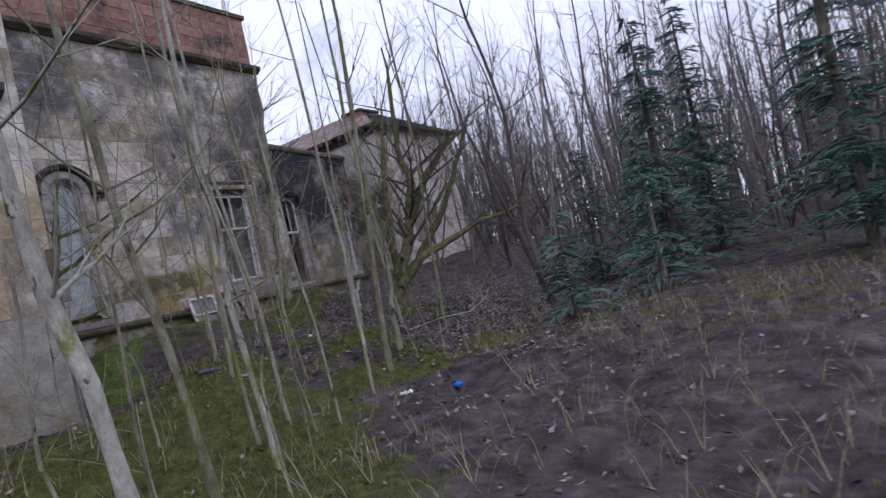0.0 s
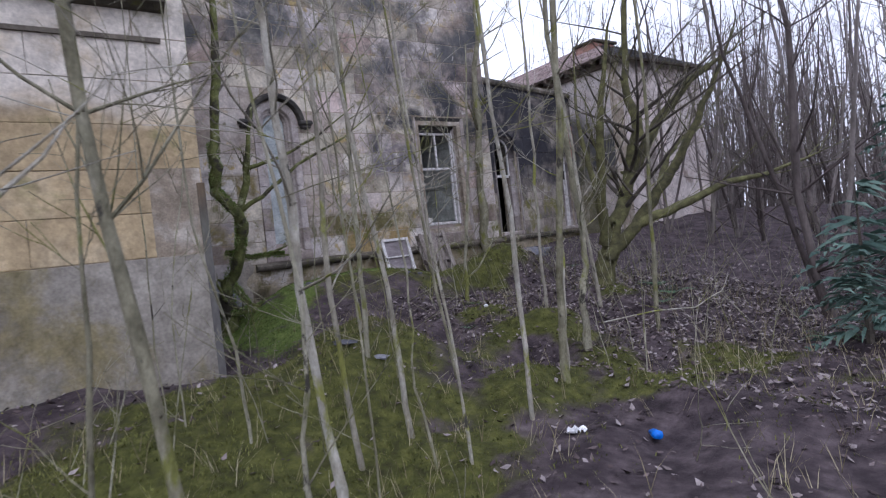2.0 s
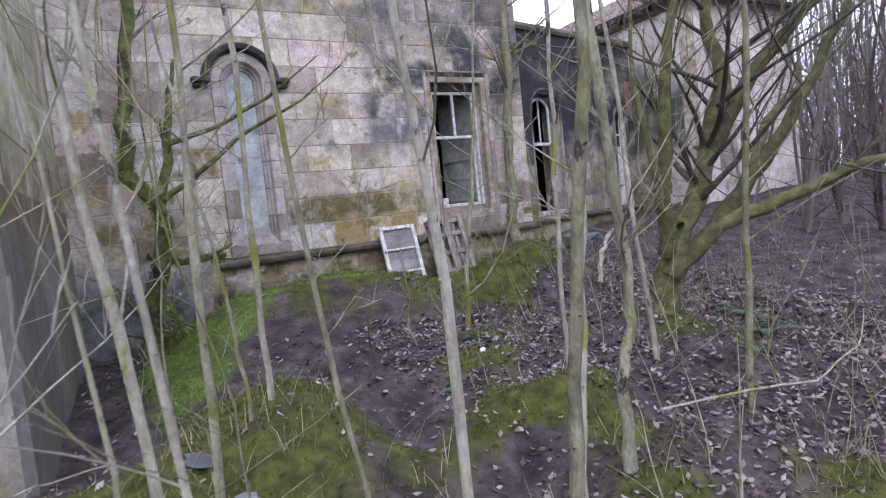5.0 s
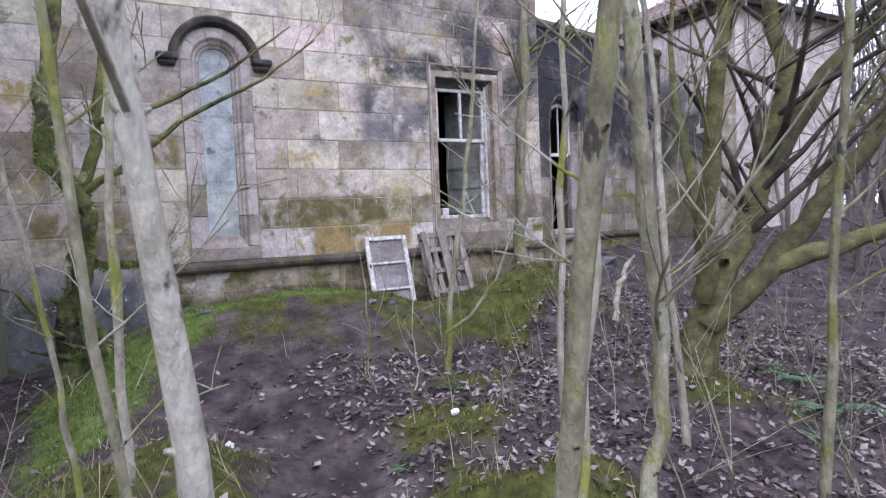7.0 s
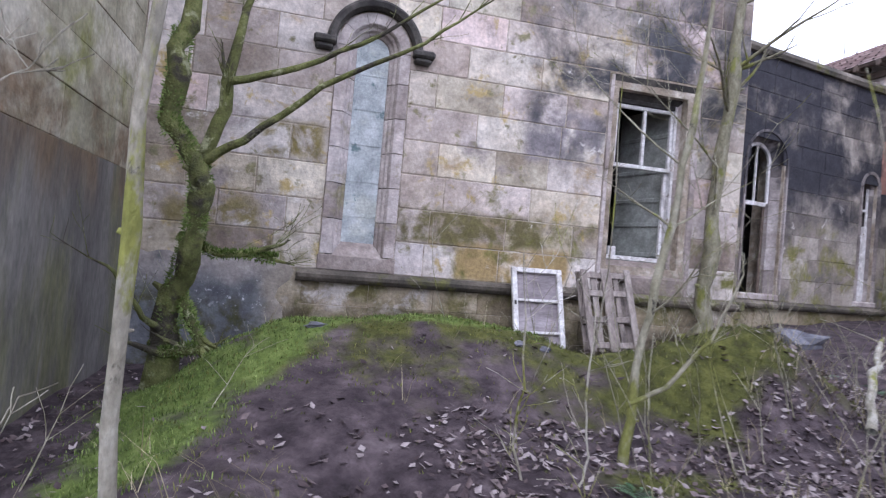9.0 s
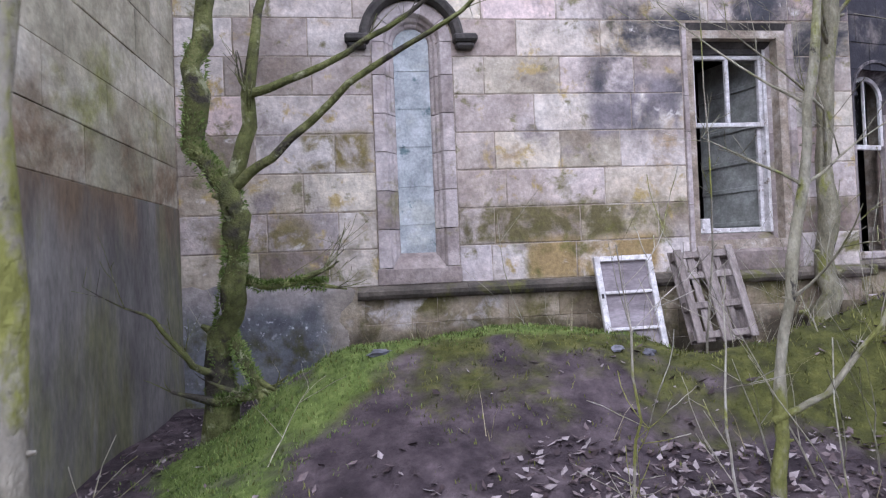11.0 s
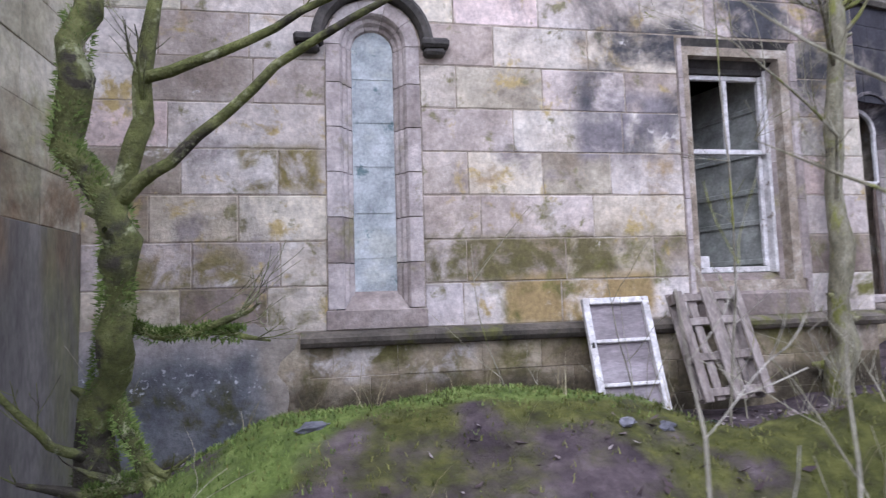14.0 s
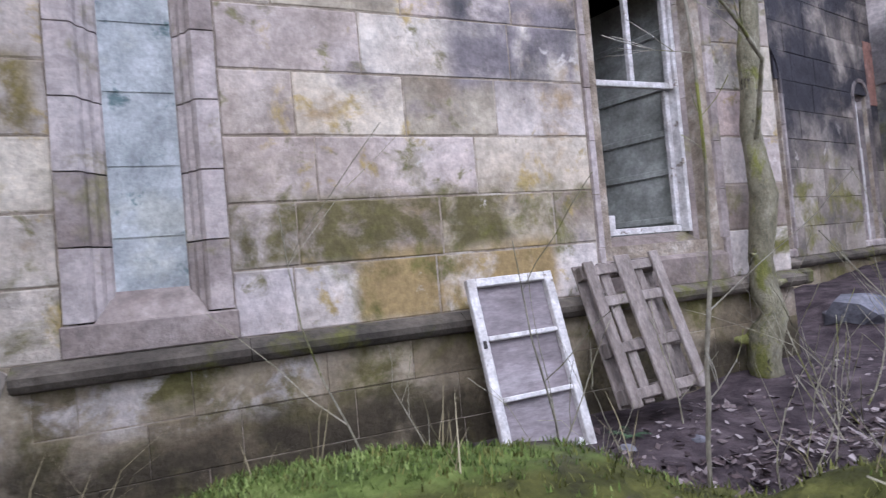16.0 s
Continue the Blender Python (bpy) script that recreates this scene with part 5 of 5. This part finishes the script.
# the big many-stemmed tree
gz = ground_z(2.5, -4.4)
tree("multi_stemmed_tree", "sprawling mossy many-stemmed tree with bare low limbs", [(2.45, -4.35, gz - 0.15), (2.62, -4.4, 0.35), (2.95, -4.45, 0.95), (3.2, -4.5, 1.65), (3.3, -4.4, 2.6), (3.55, -4.3, 4.2)], [0.125, 0.095, 0.08, 0.064, 0.045, 0.018], M_BARK_MOSS, 21, branches=20, first=0.3, blen=1.7, twig_mat=M_BARK_DARK, limbs=[
    ([(2.5, -4.45, 0.1), (2.85, -4.6, 0.45), (3.2, -4.75, 0.85), (3.55, -4.95, 1.35), (4.0, -5.1, 2.1), (4.6, -5.2, 3.0)], [0.085, 0.075, 0.066, 0.052, 0.036, 0.012]),
    ([(2.85, -4.6, 0.45), (3.3, -4.95, 0.65), (3.8, -5.2, 0.85), (4.4, -5.5, 0.95), (5.2, -5.8, 1.15)], [0.07, 0.055, 0.045, 0.03, 0.01]),
    ([(3.0, -4.45, 1.0), (3.5, -4.6, 1.75), (4.0, -4.8, 2.3), (4.9, -5.0, 2.75)], [0.08, 0.065, 0.05, 0.015]),
    ([(2.5, -4.4, 0.3), (2.3, -4.6, 0.9), (2.2, -4.75, 1.7), (2.35, -4.9, 2.8)], [0.075, 0.06, 0.045, 0.015]),
    ([(3.2, -4.75, 0.85), (3.7, -4.6, 1.35), (4.2, -4.5, 1.6), (5.0, -4.4, 1.85)], [0.05, 0.04, 0.028, 0.008]),
    ([(2.62, -4.4, 0.35), (2.75, -4.1, 1.1), (2.8, -3.9, 1.9), (3.1, -3.7, 3.0)], [0.05, 0.04, 0.025, 0.008])])

# saplings along the track
sapling(-0.73, -6.37, (-0.90, -6.32, 4.6), 0.018, 31, branches=5, first=0.5, blen=0.8)
sapling(-0.10, -6.08, (0.34, -6.06, 4.6), 0.036, 32, branches=6, first=0.6, blen=0.6, mat=M_BARK)
sapling(-0.03, -6.02, (0.52, -5.85, 2.9), 0.018, 63, branches=4, first=0.55, blen=0.35)
tree("sapling", "yellow-green mossy sapling with a kinked stem", [(0.57, -5.72, ground_z(0.57, -5.72) - 0.05), (0.54, -5.72, -0.1), (0.68, -5.70, 0.18), (0.66, -5.70, 0.55), (0.59, -5.70, 1.2), (0.52, -5.7, 2.2), (0.5, -5.7, 4.2)], [0.034, 0.030, 0.029, 0.027, 0.025, 0.02, 0.01], M_BARK, 34, branches=7, first=0.4, blen=0.8, group="saplings")
sapling(-0.90, -4.42, (-1.02, -4.4, 4.2), 0.022, 35, branches=4, first=0.5, blen=0.45, depth=1, label="pale grey sapling in front of the mossy wing")
sapling(-1.05, -4.62, (-1.35, -4.7, 2.6), 0.012, 36, branches=5, first=0.2, blen=0.35)
sapling(-1.49, -6.08, (-1.75, -6.0, 4.4), 0.019, 37, branches=6, first=0.4, blen=0.8)
sapling(-1.38, -6.55, (-1.62, -6.5, 3.6), 0.010, 38, branches=5, first=0.3, blen=0.6)
sapling(-0.72, -5.55, (-1.05, -5.5, 3.2), 0.014, 39, branches=5, first=0.4, blen=0.35, mat=M_BARK)
sapling(0.55, -3.4, (0.45, -3.4, 0.75), 0.007, 56, branches=6, first=0.1, blen=0.35, depth=1)
sapling(0.75, -3.5, (0.85, -3.4, 0.65), 0.006, 57, branches=6, first=0.1, blen=0.3, depth=1)
sapling(1.84, -1.58, (1.9, -1.6, 2.6), 0.009, 58, branches=5, first=0.2, blen=0.4, depth=1)
sapling(1.75, -4.9, (1.5, -4.5, 4.4), 0.022, 43, branches=8, first=0.3, blen=0.9)
sapling(-2.3, -6.9, (-2.5, -6.9, 5.0), 0.022, 44, branches=9, first=0.3, blen=1.0)
sapling(-2.9, -7.2, (-3.3, -7.1, 4.8), 0.026, 45, branches=9, first=0.3, blen=1.0, mat=M_BARK)
sapling(-1.9, -6.2, (-2.05, -6.2, 4.6), 0.018, 46, branches=8, first=0.3, blen=0.9)
sapling(-1.3, -5.2, (-1.35, -5.2, 4.5), 0.02, 47, branches=8, first=0.35, blen=0.9, mat=M_BARK)
sapling(-3.55, -7.7, (-4.0, -7.7, 4.2), 0.036, 48, branches=7, first=0.35, blen=0.9, label="leaning grey sapling close to the wing")
sapling(0.9, -4.9, (1.0, -4.9, 4.8), 0.018, 50, branches=8, first=0.35, blen=0.9)
sapling(1.75, -5.6, (1.9, -5.6, 5.0), 0.022, 51, branches=9, first=0.35, blen=1.0, mat=M_BARK)
_rng = random.Random(77)
for k in range(16):
    x, y = _rng.uniform(-4.2, -0.9), _rng.uniform(-7.4, -4.6)
    path_gap = abs(x - np.interp(y, [-10, -8.7, -7.6, -7.0, -5.9, -4.9], [-4.6, -2.6, -1.3, -0.8, -0.5, -0.15]))
    if path_gap < 0.55 or x < -2.0 and y > -4.3:
        continue
    sapling(x, y, (x + _rng.uniform(-0.3, 0.3), y + _rng.uniform(-0.2, 0.2), _rng.uniform(1.6, 3.4)), _rng.uniform(0.005, 0.011), 100 + k, mat=M_BARK, branches=6, first=0.25, blen=0.55, depth=1, label="whippy young sapling stem")

# the bare wood beyond: a few grown trees, copied round about
proto = []
for k in range(6):
    h = 5.5 + k * 0.7
    proto.append(tree("wood_tree", "bare thin woodland tree with many fine branches", [(0, 0, -0.3), (0.12, 0.06, h * 0.2), (-0.12 + 0.08 * k, 0.2, h * 0.45), (0.25, -0.15, h * 0.75), (0.1 + 0.1 * k, -0.3, h)], [0.046, 0.038, 0.028, 0.018, 0.005], M_BARK_FAR, 200 + k, limbs=[([(0.02, 0.0, 0.0), (0.3, -0.1, h * 0.2), (0.7, -0.3, h * 0.45), (0.8, -0.2, h * 0.75)], [0.034, 0.028, 0.018, 0.006]), ([(-0.02, 0.02, 0.0), (-0.35, 0.2, h * 0.2), (-0.6, 0.45, h * 0.42), (-0.9, 0.4, h * 0.68)], [0.03, 0.025, 0.016, 0.006])], branches=30, first=0.06, blen=1.25, depth=2, spread=0.5, sides=6, group="bare wood", knots=False))
rng = random.Random(5)
spots = []
for k in range(400):
    if len(spots) >= 105:
        break
    x, y = rng.uniform(1.2, 26), rng.uniform(-16, 12)
    if x < 3.4 and y > -6.6 or (x < 15.5 and y > -0.9) or math.hypot(x + 3.6, y + 9.5) < 7.2 or (x < 5 and y > -5.2):
        continue
    if any(math.hypot(x - a, y - b) < 0.45 for a, b in spots):
        continue
    spots.append((x, y))
used = set()
for i, (x, y) in enumerate(spots):
    k = i % 6
    m = pose(x, y, ground_z(x, y), 0, 0, rng.uniform(0, 360)) @ Matrix.Scale(rng.uniform(0.75, 1.2), 4)
    if k not in used:
        used.add(k)
        proto[k].matrix_basis = pose(x, y, ground_z(x, y), 0, 0, 40)
    else:
        c = copy_thing(proto[k], pose(x, y, ground_z(x, y), rng.uniform(-5, 5), rng.uniform(-5, 5), rng.uniform(0, 360)))
        c.scale = (1, 1, rng.uniform(0.75, 1.25))


def conifer(x, y, h, w, seed, label="dark green young spruce with drooping sprays"):
    rng = random.Random(seed)
    z0 = ground_z(x, y)
    t = tagged(new("conifer"), label, "conifer", "conifers")
    vs, fs = [], []
    tube(vs, fs, [Vector((x, y, z0 - 0.1)), Vector((x, y, z0 + h * 0.5)), Vector((x, y, z0 + h))], [0.02 + 0.012 * h, 0.012 * h, 0.004], 7)
    part("trunk", mesh_of("trunk", vs, fs, M_BARK_DARK), M_BARK_DARK, t)
    vs, fs = [], []
    count = int(27 * h ** 0.8 * max(1.0, w))
    for k in range(count):
        f = rng.random() ** 1.25
        zz = z0 + h * (0.05 + 0.95 * f)
        a = rng.uniform(0, 6.28)
        r = (w * (1 - f) ** 0.75 + 0.05) * rng.uniform(0.5, 1.1)
        rise = rng.uniform(-0.1, 0.35)
        d = Vector((math.cos(a), math.sin(a), 0))
        s = Vector((-math.sin(a), math.cos(a), 0))
        n = max(5, int(r / 0.05))
        bend = rng.uniform(-0.25, 0.25)
        for i in range(n):
            q = (i + 0.5) / n
            p = Vector((x, y, zz)) + d * r * q + s * bend * r * q * q + Vector((0, 0, rise * r * q - 0.42 * r * q * q))
            for sgn in (-1, 1):
                l = (0.22 * (1 - q) + 0.06) * rng.uniform(0.5, 1.3) * min(1.5, 0.6 + w * 0.5)
                e = p + (s * sgn * rng.uniform(0.5, 1.0) + d * rng.uniform(0.3, 0.9)).normalized() * l + Vector((0, 0, rng.uniform(-0.55, 0.05) * l))
                wv = (d * 0.011 + Vector((0, 0, rng.uniform(-0.008, 0.012))))
                m = p.lerp(e, 0.5) + Vector((0, 0, 0.02))
                c = len(vs)
                vs += [p - wv, p + wv, m + wv * 1.5, m - wv * 1.5, e]
                fs += [(c, c + 1, c + 2, c + 3), (c + 3, c + 2, c + 4)]
    part("needles", mesh_of("needles", vs, fs, M_NEEDLE), M_NEEDLE, t)
    return t


conifer(2.35, -7.2, 1.35, 0.75, 1, "small dark green spruce by the track")
conifer(5.6, -7.9, 4.4, 1.3, 2)
conifer(8.6, -8.2, 5.4, 1.4, 3)
conifer(4.9, -10.5, 5.8, 1.4, 4)
conifer(6.6, -6.2, 2.6, 0.9, 5)
conifer(9.5, -12.5, 7.0, 1.7, 6)
conifer(3.9, -8.0, 2.4, 0.9, 7)

# far thicket: countless thin stems, one object
rng = random.Random(8)
vs, fs = [], []
for k in range(2400):
    a = rng.uniform(-0.75, 1.5)
    d = rng.uniform(20, 48)
    x, y = -3 + d * math.cos(a), -8 + d * math.sin(a)
    if x < 16 and y > -2:
        continue
    h = rng.uniform(4, 10)
    p = Vector((x, y, -0.4))
    q = p + Vector((rng.uniform(-0.5, 0.5), rng.uniform(-0.5, 0.5), h))
    tube(vs, fs, [p, p.lerp(q, 0.5) + Vector((rng.uniform(-0.15, 0.15), rng.uniform(-0.15, 0.15), 0)), q], [rng.uniform(0.03, 0.08), 0.03, 0.01], 4)
    for b in range(10):
        s = p.lerp(q, rng.uniform(0.2, 0.95))
        e = s + Vector((rng.uniform(-1.0, 1.0), rng.uniform(-1.0, 1.0), rng.uniform(0.2, 1.4)))
        tube(vs, fs, [s, s.lerp(e, 0.5) + Vector((0, 0, 0.08)), e], [0.018, 0.012, 0.004], 3)
tagged(part("far_thicket", mesh_of("far_thicket", vs, fs, M_BARK_FAR), M_BARK_FAR), "dense bare woodland in the distance", "woodland", kind="stuff")
# trees behind the walker and along the left
for i, (x, y) in enumerate(((-8, -13), (-11, -9), (-6, -16), (-1, -15), (3, -17), (-14, -12), (-9, -18), (-12, -6), (-15, -15), (7, -16))):
    c = copy_thing(proto[i % 6], pose(x, y, -0.7, 0, 0, 50 * i))

# brambles and whips on the ground
rng = random.Random(11)
vs, fs = [], []
for k in range(200):
    x, y = rng.uniform(-4, 6.5), rng.uniform(-8.5, -0.6)
    if rng.random() < 0.5:
        x, y = rng.uniform(1.2, 6.5), rng.uniform(-6.5, -0.6)
    gap = abs(x - np.interp(y, [-10, -8.7, -7.6, -7.0, -5.9, -4.9, -3.2], [-4.6, -2.6, -1.3, -0.8, -0.5, -0.15, 0.2]))
    if gap < 0.5 or (x < -2.0 and y > -4.2):
        continue
    p = Vector((x, y, ground_z(x, y) - 0.02))
    grow(rng, vs, fs, p, Vector((rng.uniform(-0.7, 0.7), rng.uniform(-0.7, 0.7), 1)), rng.uniform(0.3, 1.1), rng.uniform(0.003, 0.006), 1, 0.5, 4, 0.1, 5)
tagged(part("bramble_whips", mesh_of("bramble_whips", vs, fs, M_BARK), M_BARK), "thin dry bramble whips and shoots", "undergrowth", kind="stuff")
tagged(tree("fallen_branch", "long fallen branch arching over the leaf litter", [(1.0, -5.55, ground_z(1.0, -5.55) + 0.12), (1.5, -5.75, -0.36), (2.0, -5.85, -0.40), (2.6, -5.8, -0.32), (3.1, -5.6, -0.18)], [0.007, 0.007, 0.007, 0.006, 0.003], M_BARK_PALE, 61, branches=3, first=0.3, blen=0.3, depth=0, knots=False), category="branch")
tagged(tree("fallen_branch", "broken pale branch lying before the low wing", [(3.1, -2.9, ground_z(3.1, -2.9) + 0.03), (3.5, -2.6, 0.15), (3.9, -2.3, 0.30), (4.3, -2.0, 0.35)], [0.03, 0.026, 0.022, 0.012], M_BARK_PALE, 62, branches=4, first=0.3, blen=0.4, depth=0, knots=False), category="branch")

# leaf litter
rng = random.Random(13)
vs, fs = [], []
for k in range(38000):
    if rng.random() < 0.55:
        x, y = rng.uniform(0.2, 4.8), rng.uniform(-8.0, -1.0)
    else:
        x, y = rng.uniform(-4.5, 7.5), rng.uniform(-11.5, -0.3)
    m, b = moss_at(x, y)
    if rng.random() < (m + b) * 0.9:
        continue
    if y < -6.8 and rng.random() < 0.6:
        continue
    if abs(y + 1.4) < 1.3 and -1.2 < x < 1.9 and rng.random() < 0.9:
        continue
    if (x < -2.05 and y > -4.1):
        continue
    s = rng.uniform(0.012, 0.036)
    z = ground_z(x, y) + rng.uniform(0.002, 0.02)
    R = Euler((rng.uniform(-0.6, 0.6), rng.uniform(-0.6, 0.6), rng.uniform(0, 6.28))).to_matrix()
    c = len(vs)
    for px, py, pz in ((-1, 0, 0.1), (-0.2, -0.55, 0), (1, 0, 0.25), (-0.2, 0.55, 0.05)):
        vs.append(Vector((x, y, z)) + R @ Vector((px * s, py * s, pz * s)))
    fs.append((c, c + 1, c + 2, c + 3))
tagged(part("leaf_litter", mesh_of("leaf_litter", vs, fs, M_LEAF), M_LEAF), "brown and silvery fallen leaves", "leaves", kind="stuff")


def tufts(name, label, mat, count, seed, pick, hmin, hmax, wid, lean):
    rng = random.Random(seed)
    vs, fs = [], []
    while len(fs) < count:
        x, y = rng.uniform(-4.6, 4.2), rng.uniform(-10.6, -0.5)
        if rng.random() > pick(x, y) or (x < -2.05 and y > -4.1):
            continue
        z = ground_z(x, y) - 0.004
        for q in range(3):
            h = rng.uniform(hmin, hmax)
            a = rng.uniform(0, 6.28)
            d = Vector((math.cos(a), math.sin(a), 0))
            p = Vector((x + rng.uniform(-0.02, 0.02), y + rng.uniform(-0.02, 0.02), z))
            s = Vector((-d.y, d.x, 0)) * wid
            c = len(vs)
            tip = p + d * h * lean * rng.uniform(0.4, 1.3) + Vector((0, 0, h))
            mid = p + d * h * lean * 0.35 + Vector((0, 0, h * 0.6))
            vs += [p - s, p + s, mid + s * 0.7, mid - s * 0.7, tip]
            fs += [(c, c + 1, c + 2, c + 3), (c + 3, c + 2, c + 4)]
    return tagged(part(name, mesh_of(name, vs, fs, mat), mat), label, "moss", kind="stuff")


tufts("moss_tufts", "yellow-green moss and short grass on the hummocks", M_GRASS, 84000, 21, lambda x, y: moss_at(x, y)[0] ** 1.5, 0.008, 0.034, 0.003, 0.8)
tufts("green_moss_tufts", "bright green moss along the mound", M_GRASS_BRIGHT, 26000, 22, lambda x, y: moss_at(x, y)[1] ** 1.5, 0.008, 0.03, 0.003, 0.7)
tufts("dead_grass", "dry straw-coloured grass hanging over the hummock", M_STRAW, 9500, 23, lambda x, y: 0.9 * math.exp(-((x - 3.0) / 0.5) ** 2 - ((y + 2.5) / 0.4) ** 2) + 0.45 * math.exp(-((x + 0.95) / 0.45) ** 2 - ((y + 4.4) / 0.7) ** 2) + (0.05 if y > -4 else 0.2) * moss_at(x, y)[0] + (0.14 if x > -3.6 and y < -9.3 + 0.85 * (x + 2.6) else 0) + (0.1 if x < -1.0 and y < -5 else 0) + (0.12 if x > 1.0 and y < -3.5 else 0), 0.06, 0.26, 0.0022, 1.0)


def fern(x, y, s, seed):
    rng = random.Random(seed)
    z = ground_z(x, y)
    vs, fs = [], []
    for k in range(9):
        a = rng.uniform(0, 6.28)
        d = Vector((math.cos(a), math.sin(a), 0))
        sd = Vector((-d.y, d.x, 0))
        l = s * rng.uniform(0.6, 1.1)
        for i in range(12):
            q = i / 11
            p = Vector((x, y, z)) + d * l * q + Vector((0, 0, l * (0.75 * q - 0.62 * q * q)))
            w = l * 0.20 * math.sin(math.pi * min(0.97, 0.12 + q * 0.88))
            for sg in (-1, 1):
                c = len(vs)
                vs += [p, p + d * l * 0.055, p + sd * sg * w + d * l * 0.05 - Vector((0, 0, 0.1 * w)), p + sd * sg * w * 0.7 + d * l * 0.01]
                fs.append((c, c + 1, c + 2, c + 3))
    return tagged(part("fern", mesh_of("fern", vs, fs, M_FERN), M_FERN), "small green fern tuft in the leaf litter", "fern", "ferns")


for i, (x, y, s) in enumerate(((2.95, -4.95, 0.35), (3.2, -4.6, 0.3), (2.55, -5.1, 0.22), (0.35, -4.3, 0.12), (1.0, -3.6, 0.14), (1.35, -0.5, 0.16), (2.35, -0.55, 0.14), (2.42, -6.9, 0.3), (4.4, -1.2, 0.3), (4.8, -1.6, 0.25), (-0.6, -0.35, 0.14), (-1.1, -0.5, 0.15))):
    fern(x, y, s, 300 + i)
# weeds on the parapet
for i, x in enumerate((0.5, 1.7, 2.9, 3.8, 4.2)):
    rng = random.Random(400 + i)
    vs, fs = [], []
    for q in range(4):
        grow(rng, vs, fs, Vector((x + rng.uniform(-0.1, 0.1), 0.1, 6.85)), Vector((rng.uniform(-0.4, 0.4), rng.uniform(-0.6, 0.1), 1)), rng.uniform(0.3, 0.6), 0.006, 1, 0.5, 4)
    tagged(part("parapet_weed", mesh_of("parapet_weed", vs, fs, M_BARK_FAR), M_BARK_FAR), "dry weed growing on the parapet", "weed", "parapet weeds")
